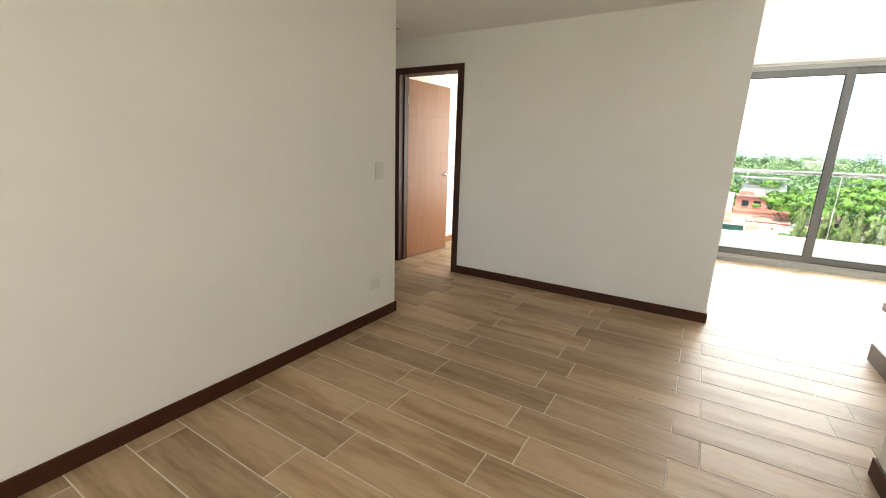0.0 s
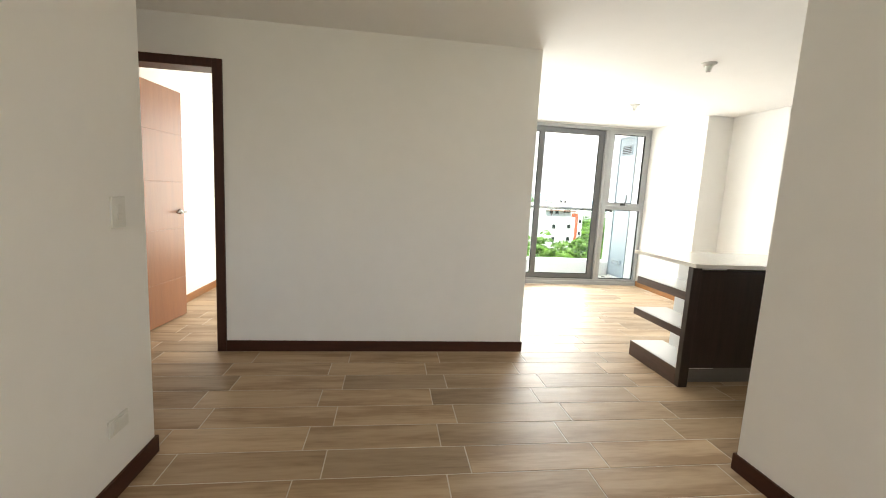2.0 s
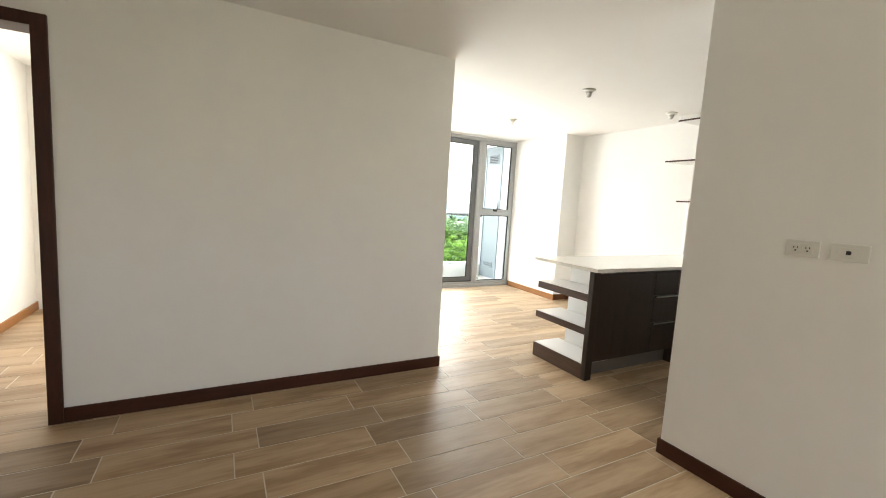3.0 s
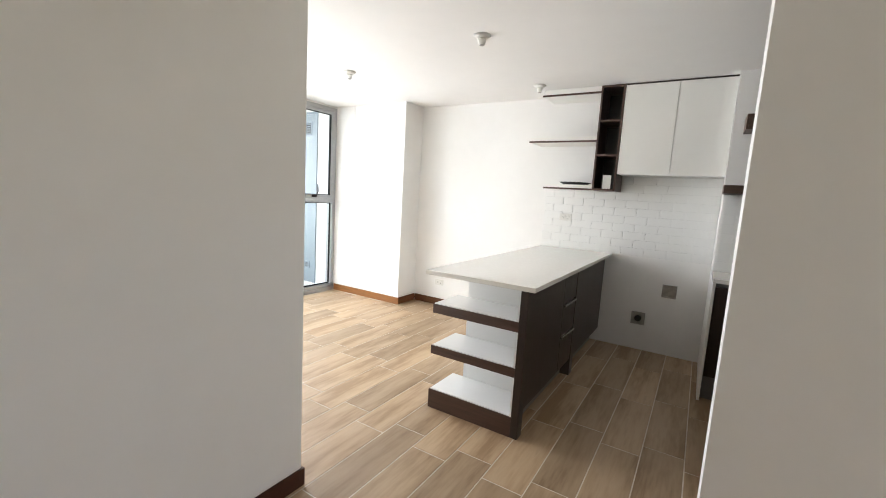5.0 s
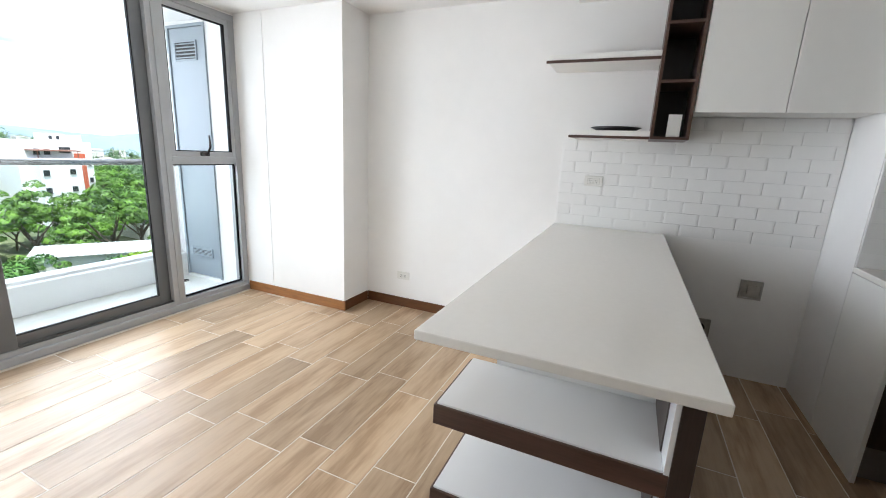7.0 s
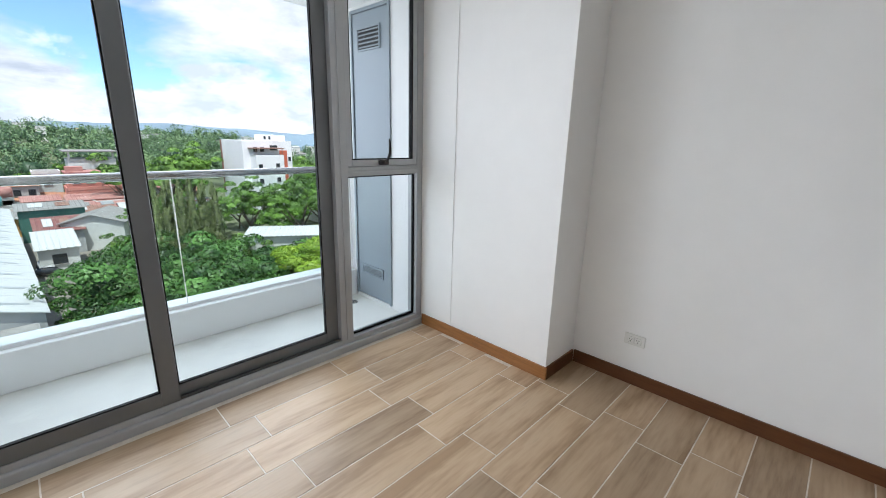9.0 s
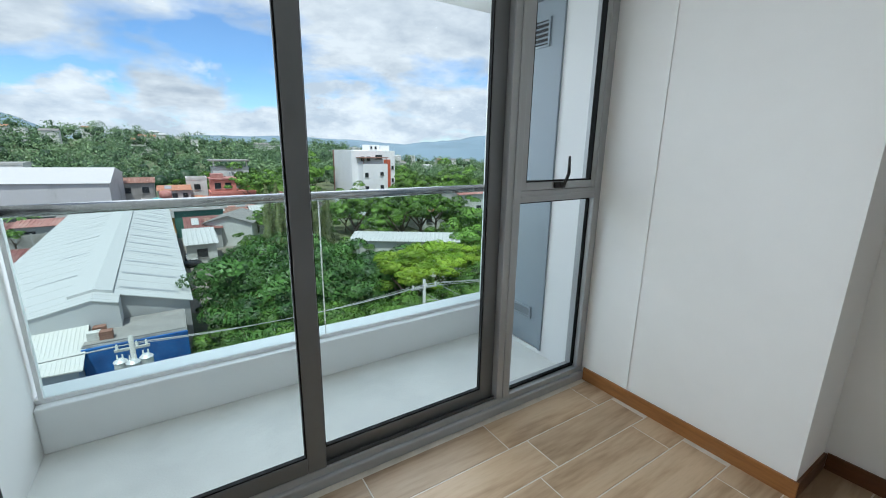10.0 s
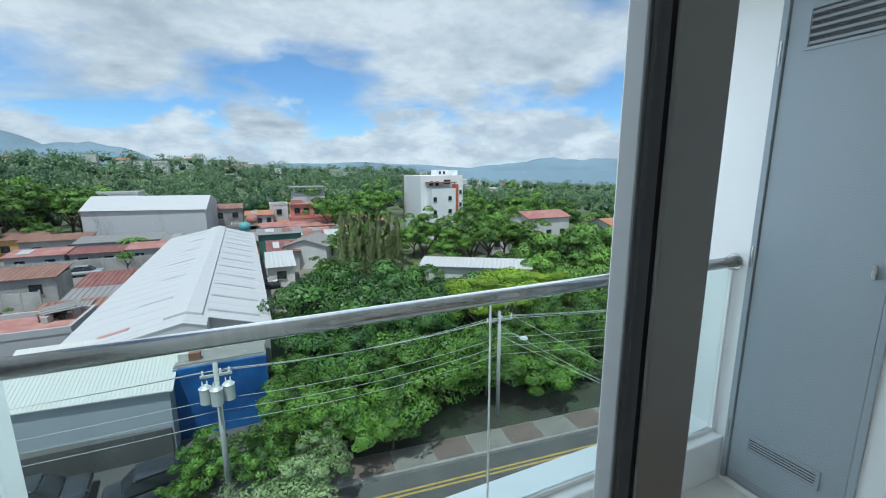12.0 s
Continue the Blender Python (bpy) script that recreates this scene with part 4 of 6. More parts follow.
def trunk_mesh(name, h, r, limbs, rng):
    b = blank()
    rod(b, (0, 0, 0), (0.05 * h, 0, h * 0.55), r, r * 0.7, 10)
    for i in range(limbs):
        a = 2 * math.pi * i / limbs + rng.uniform(-0.4, 0.4)
        z = h * rng.uniform(0.3, 0.52)
        s = Vector((0.05 * z, 0, z))
        m = s + Vector((math.cos(a) * h * 0.18, math.sin(a) * h * 0.18, h * 0.2))
        e = m + Vector((math.cos(a) * h * 0.14, math.sin(a) * h * 0.14, h * 0.18))
        rod(b, s, m, r * 0.5, r * 0.35, 7)
        rod(b, m, e, r * 0.35, r * 0.15, 7)
    me = bpy.data.meshes.new(name)
    b.to_mesh(me)
    b.free()
    me.materials.append(BARK)
    return me


tree_kinds = {}


def tree(name, x, y, top, radius, mat, lab, leaves=21000, leaf=0.088, blobs=72, tall=0.9, variant=0, group="", base=None):
    """A tree whose crown, of the radius given, ends at the height top."""
    key = (name, mat.name, variant)
    if key not in tree_kinds:
        rng = np.random.default_rng(11 + variant * 7 + len(tree_kinds))
        p, n = crown_points(rng, blobs, leaves, 1.0, tall, -0.35)
        sizes = rng.uniform(0.6, 1.3, leaves) * leaf / 3.5
        tree_kinds[key] = (leaf_mesh("crown", mat, p, n, sizes, rng), trunk_mesh("trunk", 2.0, 0.07, 6, rng))
    crown, trunk = tree_kinds[key]
    foot = ground_z(x, y) if base is None else base
    centre = top - radius * tall * 1.12
    ob = thing(name, (x, y, foot), lab, "tree", group)
    c, t = new("crown", crown), new("trunk", trunk)
    c.location, t.location = (0, 0, centre - foot), (0, 0, -0.1)
    turn = random.uniform(0, 6.28)
    c.scale, c.rotation_euler = (radius * random.uniform(0.92, 1.1), radius * random.uniform(0.92, 1.1), radius), (0, 0, turn)
    k = max((centre - foot + radius * 0.35) / 2.0, 0.5)
    t.scale = (k, k, k)
    c.parent = t.parent = ob
    return ob


BROAD = "leafy green broadleaf tree beside the street"
for i, (x, y, top, r) in enumerate(((8, 36.5, -5.0, 4.4), (4.9, 37.5, -6.1, 3.0), (5.2, 31.5, -6.6, 3.2), (8, 26.9, -7.3, 2.5), (4.2, 26.9, -8.3, 2.1), (11.2, 29.2, -7.6, 2.7), (14.6, 30.5, -8.8, 2.6), (13, 37, -5.7, 4.0),
                                    (23, 33.5, -8.4, 3.2), (19.5, 28.5, -9.0, 2.6), (25.5, 30, -7.8, 3.2), (33, 43, -4.4, 5.4), (31.5, 40.5, -6.4, 3.8), (38, 37, -5.6, 5.0), (32, 33, -7.0, 4.0), (44, 45, -4.6, 5.0),
                                    (16.3, 26.3, -8.8, 2.0)) +
                                   ((38, 29, -7.0, 4.0), (17.5, 42, -8.6, 3.0), (48, 34, -5.5, 5.0), (9.5, 41.5, -5.8, 3.6), (30, 27, -8.2, 2.8), (6.2, 28.8, -7.8, 2.2), (13.4, 27.6, -8.3, 2.2), (3.0, 29.0, -8.6, 1.9),
                                    (10, 33, -6.4, 3.0), (17, 32.5, -9.2, 2.2), (3.9, 24.9, -9.2, 1.6), (6.6, 25.1, -9.3, 1.5))):
    tree("broadleaf_tree", x, y, top + 0.6, r * 1.3, LEAF_DEEP if i in (0, 1, 2, 7, 20, 25) else LEAF, BROAD, variant=i % 4, group="trees along the street")
for i, (x, y, top, r) in enumerate(((15.9, 33.0, -5.5, 3.0), (19.6, 35.5, -6.1, 3.1), (22.8, 37.5, -6.9, 2.6), (25.6, 36.2, -7.2, 2.3))):
    tree("lime_tree", x, y, top, r, LEAF_LIME, "lime green leafy tree beside the street", variant=0, group="lime green trees")
for x, y, top, r in ((-1.6, 25.9, -9.6, 1.5), (0.9, 24.9, -9.0, 1.7), (-2.6, 24.6, -10.6, 1.0), (2.0, 27.0, -8.6, 1.9)):
    tree("broadleaf_tree", x, y, top, r, LEAF, "small green tree at the street edge", leaves=12000, leaf=0.115, variant=9, group="trees along the street")
for x, y, top, r in ((1.5, 20.6, -8.2, 1.75), (2.9, 23.5, -9.2, 1.5), (-0.4, 21.2, -9.4, 1.3)):
    tree("shrub_tree", x, y, top, r, LEAF_PALE, "pale green bushy tree at the street edge", leaves=11000, variant=0, leaf=0.125, group="bushy trees")
for i, (x, y, top, r) in enumerate(((25.3, 52.8, -2.4, 4.2), (20.6, 57, -3.4, 3.6), (30.5, 57, -3.2, 3.6), (19, 84, -0.6, 5.5), (24, 92, -0.4, 5), (14, 92, -2.4, 4), (45, 92, -1, 6), (35, 60, -4.2, 4),
                                    (40, 62, -5.6, 4.2), (14.5, 62, -5.6, 3.4), (53, 78, -3.5, 5), (60, 62, -4.5, 5), (60, 78, -3, 6), (38, 76, -4, 4.5), (52, 90, -3, 6), (22, 100, -3.5, 6),
                                    (14, 108, -3.2, 7)) +
                                   ((5, 112, -3.5, 6), (46, 104, -3, 7), (66, 100, -2.4, 8), (70, 62, -3, 7), (-38, 104, 2.2, 6.5), (-47, 98, 3.8, 8), (-31, 109, 0.2, 5.5), (-34, 114, 0.8, 6),
                                    (-42, 108, 1.8, 8), (-54, 96, 3.4, 9), (-62, 112, 0.6, 9), (-48, 122, 0.4, 8), (-70, 100, 0.5, 9), (-40, 96.5, -6, 4), (-47.5, 92, -6, 4.5), (-34, 101, -6, 3.5),
                                    (-55, 88, -6, 4.5)) +
                                   ((17, 47, -8.4, 3), (21.5, 50, -7.6, 3.4), (29, 51, -7.8, 3.4), (34, 50, -7.2, 3.6), (40, 53, -6.8, 4), (18.5, 66, -6.4, 3.8), (24, 70, -5.8, 4.2), (28.5, 73, -6, 4),
                                    (33, 68, -6.5, 4), (47, 56, -6, 4.4), (54, 48, -6.2, 4.6), (27, 63, -6.6, 3.8), (12, 70, -7.4, 2.6), (9, 60, -8.6, 2.4), (17, 78, -6, 3.4))):
    tree("broadleaf_tree", x, y, top, r, LEAF, "dark green tree among the houses", leaves=6800, leaf=0.14, blobs=44, variant=4 + i % 3, group="trees among the houses")
rng = np.random.default_rng(17)
boughs = 260
root, lean, which, along = rng.uniform(0, 1, boughs) ** 1.2, rng.uniform(0, 6.283, boughs), rng.integers(0, boughs, 9000), rng.uniform(0.15, 1, 9000)
length = ((1 - root) ** 0.6 * rng.uniform(0.55, 1.1, boughs) + 0.05)[which] * along
around = lean[which] + rng.normal(0, 0.16, 9000)
pts = np.stack([np.cos(around) * length, np.sin(around) * length, root[which] * 8.2 + length * 0.9 + rng.normal(0, 0.12, 9000) + length * 1.1], 1)
nrm = np.stack([np.cos(around), np.sin(around), 0.7 + 0 * around], 1)
nrm /= np.linalg.norm(nrm, axis=1)[:, None]
conifer_crown = leaf_mesh("crown", LEAF_DRY, pts, nrm, rng.uniform(0.06, 0.14, 9000), rng)
conifer_trunk = trunk_mesh("trunk", 2.0, 0.05, 3, rng)
for i in range(14):
    x, y = 9.2 + (i % 7) * 1.05 + (i // 7) * 0.5, 51.5 + (i // 7) * 1.8 + (i % 3) * 0.5
    ob = thing("conifer", (x, y, G), "olive green narrow conifer", "tree", "row of conifers")
    c, t = new("crown", conifer_crown), new("trunk", conifer_trunk)
    top = -2.1 - 0.9 * ((i * 5) % 4) / 3 - (0.7 if i % 7 in (5, 6) else 0)
    c.location, c.rotation_euler, c.scale = (0, 0, 1.4), (0, 0, i * 1.9), (0.74, 0.74, (top - G - 1.4) / 9.0)
    t.location = (0, 0, -0.1)
    c.parent = t.parent = ob

# far woods
rng = np.random.default_rng(5)
pts, nrm, siz = [], [], []
ball = bmesh.new()
bmesh.ops.create_icosphere(ball, subdivisions=2, radius=1)
ball_v = np.array([v.co[:] for v in ball.verts])
ball_f = np.array([[v.index for v in f.verts] for f in ball.faces])
ball.free()
core_v, core_f = [], []
for k in range(2500):
    a, d = radians(rng.uniform(-60, 60)), 112 + 420 * rng.uniform() ** 1.15
    x, y = math.sin(a) * d, 7 + math.cos(a) * d
    if y < 105 and abs(x) < 45:
        continue
    r = rng.uniform(2.4, 4.8) * (1 + d / 800)
    r *= 0.82 if a > 0.35 else 1.0
    n, lumps = (210, 13) if d < 240 else (90, 9)
    at = np.array([x, y, ground_z(x, y) + r * rng.uniform(0.8, 1.5)])
    wide = np.array([1, 1, rng.uniform(0.75, 1.2)])
    c = rng.normal(0, 1, (lumps, 3))
    c[:, 2] = np.abs(c[:, 2]) - 0.3
    c /= np.linalg.norm(c, axis=1)[:, None]
    v = rng.normal(0, 1, (n, 3))
    v[:, 2] = np.abs(v[:, 2]) * 0.8 + v[:, 2] * 0.3
    v /= np.linalg.norm(v, axis=1)[:, None]
    which = rng.integers(0, lumps, n)
    size = rng.uniform(0.3, 0.5, lumps)[which][:, None]
    pts.append(at + (c[which] * 0.68 + v * size * rng.uniform(0.85, 1.1, (n, 1))) * wide * r)
    nrm.append(v)
    siz.append(r * rng.uniform(0.04, 0.08, n) * (1.0 if d < 240 else 1.55))
    # a dark ball added inside each crown stands for its inner shade
    core_f.append(ball_f + len(ball_v) * len(core_v))
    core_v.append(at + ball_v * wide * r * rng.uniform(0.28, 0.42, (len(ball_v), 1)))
woods = new("woods", leaf_mesh("woods", LEAF_FAR_HAZY, np.concatenate(pts), np.concatenate(nrm), np.concatenate(siz), rng, 0.14))
tagged(woods, "dense green woods covering the far hills", "woods", kind="stuff")
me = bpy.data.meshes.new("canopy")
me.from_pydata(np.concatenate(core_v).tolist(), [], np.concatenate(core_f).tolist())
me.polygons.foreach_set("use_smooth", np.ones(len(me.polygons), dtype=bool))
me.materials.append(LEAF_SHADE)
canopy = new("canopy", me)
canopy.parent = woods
canopy["kind"] = "stuff"


# ---- houses ----
def window_on(parent, x, y, z, w, h, facing):
    """A window on a wall that faces -y ("s") or -x ("w")."""
    b = blank()
    if facing == "s":
        box(b, x - w / 2, x + w / 2, y - 0.04, y + 0.02, z, z + h)
    else:
        box(b, x - 0.04, x + 0.02, y - w / 2, y + w / 2, z, z + h)
    f = part("window", b, DARK_GLASS, parent)
    b = blank()
    if facing == "s":
        box(b, x - w / 2 - 0.06, x + w / 2 + 0.06, y - 0.10, y + 0.02, z - 0.09, z)
    else:
        box(b, x - 0.10, x + 0.02, y - w / 2 - 0.06, y + w / 2 + 0.06, z - 0.09, z)
    part("sill", b, KERB, f)


def corrugated(x0, x1, y0, y1, z0, z1, pitch=0.45, rib=0.05):
    """A sheet roof that climbs from z0 at y0 to z1 at y1, with ribs running up it."""
    vs, fs = [], []
    n = max(int((x1 - x0) / pitch), 2)
    for i in range(n + 1):
        x = x0 + (x1 - x0) * i / n
        for dx, dz in ((-pitch * 0.16, 0), (-pitch * 0.09, rib), (pitch * 0.09, rib), (pitch * 0.16, 0)):
            xx = min(max(x + dx, x0), x1)
            vs += [(xx, y0, z0 + dz), (xx, y1, z1 + dz), (xx, y0, z0 + dz - 0.06), (xx, y1, z1 + dz - 0.06)]
    m = len(vs) // 4
    for i in range(m - 1):
        a, c = i * 4, i * 4 + 4
        fs += [(a, c, c + 1, a + 1), (a + 2, a + 3, c + 3, c + 2), (a, a + 2, c + 2, c), (a + 1, c + 1, c + 3, a + 3)]
    b = blank()
    made = [b.verts.new(v) for v in vs]
    for f in fs:
        b.faces.new([made[q] for q in f])
    return b


def house(x, y, w, d, h, wall, roof, lab, kind="shed", windows=2, storeys=1):
    base = ground_z(x, y)
    ob = thing("house", (x, y, base), lab, "house", "low houses of the town")
    x0, x1, y0, y1 = x - w / 2, x + w / 2, y - d / 2, y + d / 2
    block("wall", wall, x0, x1, y0, y1, base - 0.3, base + h, ob, 0)
    z = base + h
    if kind == "flat":
        b = blank()
        for q in ((x0 - 0.05, x1 + 0.05, y0 - 0.05, y0 + 0.15), (x0 - 0.05, x1 + 0.05, y1 - 0.15, y1 + 0.05), (x0 - 0.05, x0 + 0.15, y0 + 0.15, y1 - 0.15), (x1 - 0.15, x1 + 0.05, y0 + 0.15, y1 - 0.15)):
            box(b, *q, z - 0.02, z + 0.45)
        part("parapet", b, wall, ob)
        block("roof", roof, x0 + 0.15, x1 - 0.15, y0 + 0.15, y1 - 0.15, z + 0.002, z + 0.06, ob, 0)
    elif kind == "shed":
        part("roof", corrugated(x0 - 0.25, x1 + 0.25, y0 - 0.3, y1 + 0.2, z + 0.1, z + 0.1 + d * 0.13), roof, ob)
        for k in range((0, 1, 0, 2)[int(abs(x) * 7 + y) % 4]):
            px, pw = x0 + w * (0.15 + 0.45 * k) + 0.3 * math.sin(x * 7 + k), w * 0.22
            ya, yb = y0 + d * (0.05 + 0.3 * ((x * 3.7 + k) % 1)), y1 - d * 0.2
            za, zb = z + 0.17 + (ya - y0 + 0.3) * 0.13, z + 0.17 + (yb - y0 + 0.3) * 0.13
            part("roof_patch", corrugated(px, px + pw, ya, yb, za, zb, 0.3), (ZINC, RUST, GREY_ROOF, ZINC_SHADE)[int(x * 13 + k) % 4], ob, "odd replacement sheet")
        block("gable_fill", wall, x0 + 0.02, x1 - 0.02, y1 - 0.2, y1 - 0.02, z, z + d * 0.12, ob, 0)
    else:
        part("roof", corrugated(x0 - 0.25, x1 + 0.25, y0 - 0.3, y, z + 0.06, z + 0.06 + d * 0.17), roof, ob)
        part("roof", corrugated(x0 - 0.25, x1 + 0.25, y, y1 + 0.3, z + 0.06 + d * 0.17, z + 0.06), roof, ob)
        b = blank()
        for q in (x0 + 0.03, x1 - 0.18):
            v = [b.verts.new(p) for p in ((q, y0, z), (q, y1, z), (q, y, z + d * 0.165), (q + 0.15, y0, z), (q + 0.15, y1, z), (q + 0.15, y, z + d * 0.165))]
            for f in ((0, 1, 2), (5, 4, 3), (0, 3, 4, 1), (1, 4, 5, 2), (2, 5, 3, 0)):
                b.faces.new([v[k] for k in f])
        part("gable", b, wall, ob)
    for s in range(storeys):
        zz = base + h * (s + 0.4) / storeys
        for i in range(windows):
            window_on(ob, x0 + w * (i + 0.5) / windows, y0, zz, min(1.1, w / windows * 0.5), min(1.1, h / storeys * 0.4), "s")
    return ob


town = random.Random(21)
walls = [(PLASTER, "white"), (CONCRETE, "bare concrete"), (STAINED, "stained grey"), (STAINED, "stained grey"), (PLASTER, "white"), (CONCRETE, "bare concrete"), (PLASTER, "white"), (OCHRE, "ochre"), (PINK, "coral")]
roofs = [(RUST, "rusty sheet"), (RED_ROOF, "faded red"), (GREY_ROOF, "grey"), (RUST, "rusty sheet"), (RED_ROOF, "faded red"), (RUST, "rusty sheet"), (ZINC, "pale zinc"), (RED_ROOF, "faded red"), (GREY_ROOF, "grey"), (CLAY, "clay tile")]
for row, y in enumerate((36, 41.5, 47, 52.5, 58, 63.5, 69, 74.5, 84, 89.5, 95, 100)):
    x = -44.0 + town.uniform(-2, 2)
    while x < (24 if y > 77 else -12.5):
        w = town.uniform(3.6, 8.0)
        cx = x + w / 2
        x += w + town.uniform(0.2, 1.6)
        blocked = (cx + w / 2 > -33 and 40 < y < 79) or (cx + w / 2 > -10.9 and y < 41) or (-40 < cx < -5.5 and y > 80) or (cx > 8.5 and 90 < y and cx < 15)
        if blocked or (cx > 24 and y < 97):
            continue
        wm, wn_ = town.choice(walls)
        rm, rn = town.choice(roofs)
        kd = town.choice(("shed", "shed", "shed", "gable", "gable", "flat"))
        two = town.random() < 0.2 and y > 70
        house(cx, y + town.uniform(-0.6, 0.6), w, town.uniform(3.4, 4.7), (4.4 if two else town.uniform(1.9, 3.0)), wm, rm,
              "%s walled town house with a %s roof" % (wn_, rn), kd, town.randint(1, 3), 2 if two else 1)

# garden walls and roof tanks
for x, y, n in ((-34.6, 79.0, 16), (-18.5, 53.1, 5), (-29, 61.2, 6), (-19, 40.2, 5), (-40, 70, 8), (-26, 48, 6)):
    gw = thing("garden_wall", (x, y, G), "stained concrete block garden wall", "wall", "garden walls")
    b = blank()
    for k in range(n):
        box(b, x + k * 1.5, x + k * 1.5 + 1.38, y - 0.07, y + 0.07, G, G + 1.9)
    part("panels", b, CONCRETE, gw)
    b = blank()
    for k in range(n + 1):
        box(b, x + k * 1.5 - 0.12, x + k * 1.5, y - 0.1, y + 0.1, G, G + 2.05)
    part("posts", b, STAINED, gw)


def palm(x, y, h):
    z = ground_z(x, y)
    ob = thing("palm_tree", (x, y, z), "small palm tree with arching fronds", "tree")
    part("trunk", rod(blank(), (x, y, z - 0.2), (x + 0.2, y, z + h), 0.2, 0.13, 10), BARK, ob)
    for i in range(13):
        a, b, last = i * 2.4, blank(), None
        for k in range(7):
            t = k / 6
            r, zz, wd = 0.1 + 2.3 * t, z + h + 1.0 * t - 1.7 * t * t, 0.34 * (1 - t) * (0.4 + t * 2) + 0.02
            c = Vector((x + 0.2 + math.cos(a) * r, y + math.sin(a) * r, zz))
            s = Vector((-math.sin(a), math.cos(a), 0)) * wd
            row = [b.verts.new(c - s - Vector((0, 0, wd * 0.5))), b.verts.new(c), b.verts.new(c + s - Vector((0, 0, wd * 0.5)))]
            if last:
                b.faces.new((last[0], row[0], row[1], last[1]))
                b.faces.new((last[1], row[1], row[2], last[2]))
            last = row
        part("frond", b, LEAF, ob)


palm(-17.4, 85.2, 3.6)
for x, y, top, r in ((-16.4, 76.9, -9.0, 1.25), (-21.5, 55, -9.6, 1.7), (-19.8, 53.6, -10.2, 1.3)):
    tree("broadleaf_tree", x, y, top, r, LEAF, "small round tree in a yard", leaves=8000, leaf=0.15, variant=4)

# low houses beside the lane
for x, y, w, d, h, wm, rm, kd, lab in (
        (-14.4, 44.2, 6.6, 5.0, 3.2, STAINED, RED_ROOF, "flat", "stained house with a red flat roof"),
        (-22.4, 43.6, 7.0, 6.0, 2.8, CONCRETE, RUST, "shed", "concrete house with a rusty sheet roof"),
        (-13.8, 50.4, 4.8, 3.4, 2.3, CONCRETE, RUST, "shed", "low concrete shed with a rusty sheet roof"),
        (-13.6, 55.6, 4.4, 3.2, 2.2, STAINED, GREY_ROOF, "shed", "low stained shed with a grey roof"),
        (-13.6, 60.8, 5.0, 4.4, 2.4, CONCRETE, DULL_RED, "shed", "low shed with a dark red sheet roof"),
        (-22.8, 65.2, 7.0, 4.2, 2.9, CONCRETE, RUST, "shed", "open concrete shed with a rusty sheet roof"),
        (-27.5, 57.0, 6.0, 4.0, 2.6, PLASTER, ZINC, "shed", "white house with a pale sheet roof"),
        (-31.0, 68.0, 6.0, 5.0, 2.8, STAINED, RED_ROOF, "gable", "stained house with a faded red roof"),
        (-27.4, 82.0, 6.4, 3.6, 2.6, STAINED, RED_ROOF, "shed", "low house with a faded red roof behind the garden wall"),
        (-20.6, 81.8, 6.0, 3.4, 2.5, CONCRETE, DULL_RED, "shed", "low house with a dark red roof behind the garden wall"),
        (-13.9, 81.6, 6.0, 3.6, 2.7, STAINED, RED_ROOF, "shed", "low house with a bright red roof behind the garden wall"),
        (-34.8, 97.0, 6.0, 5.0, 3.2, OCHRE, RUST, "shed", "ochre house with a rusty sheet roof"),
        (-29.0, 93.2, 8.6, 4.2, 3.2, CONCRETE, RUST, "shed", "concrete house with a rusty roof before the hall"),
        (-19.4, 88.4, 11.0, 4.2, 3.1, STAINED, GREY_ROOF, "shed", "long stained house with a grey fibre roof"),
        (-10.6, 87.0, 5.4, 4.2, 3.0, STAINED, GREY_ROOF, "shed", "stained house with a grey roof before the hall")):
    house(x, y, w, d, h, wm, rm, lab, kd, 2)

# scrap heap under a loose sheet on the red flat roof
heap = thing("scrap_heap", (-12.7, 45.4, G + 3.26), "heap of dark scrap under loose grey boards on the roof", "scrap")
heap_rng = random.Random(3)
for k in range(9):
    b = box(blank(), -0.3, 0.3, -0.22, 0.22, 0, heap_rng.uniform(0.25, 0.6), 0.03)
    bmesh.ops.transform(b, matrix=pose(-12.7 + heap_rng.uniform(-0.8, 0.8), 45.4 + heap_rng.uniform(-0.7, 0.7), G + 3.26, 0, 0, heap_rng.uniform(0, 90)), verts=b.verts)
    part("box", b, (WATER_TANK, CONCRETE, CAR_DARK)[k % 3], heap)
for k in range(6):
    b = box(blank(), -1.2, 1.2, -0.14, 0.14, 0, 0.04)
    bmesh.ops.transform(b, matrix=pose(-12.9 + heap_rng.uniform(-0.15, 0.15), 44.7 + k * 0.32, G + 3.95 + 0.03 * k, 4, -9, heap_rng.uniform(-8, 8)), verts=b.verts)
    part("board", b, GREY_ROOF, heap)
for k, x in enumerate((-13.9, -11.9)):
    part("prop", rod(blank(), (x, 44.8, G + 3.26), (x, 44.8, G + 3.95), 0.05), RUST, heap)

# coral house with a white neighbour
coral = house(11.0, 99, 8.0, 5.5, 4.3, PINK, RED_ROOF, "coral two-storey house with a roof terrace", "flat", 3, 1)
cz = ground_z(11.0, 99) + 4.3
block("upper_storey", PINK, 7.2, 11.6, 96.9, 101.5, cz + 0.06, cz + 2.7, coral, 0.01)
block("upper_roof", RED_ROOF, 7.0, 11.8, 96.6, 101.7, cz + 2.7, cz + 2.95, coral, 0.01)
block("roof_room", RED_ROOF, 7.4, 9.6, 98.0, 100.6, cz + 2.95, cz + 3.7, coral, 0.01)
block("terrace_pier", PINK, 13.6, 14.2, 96.4, 97.0, cz + 0.4, cz + 2.2, coral, 0.01)
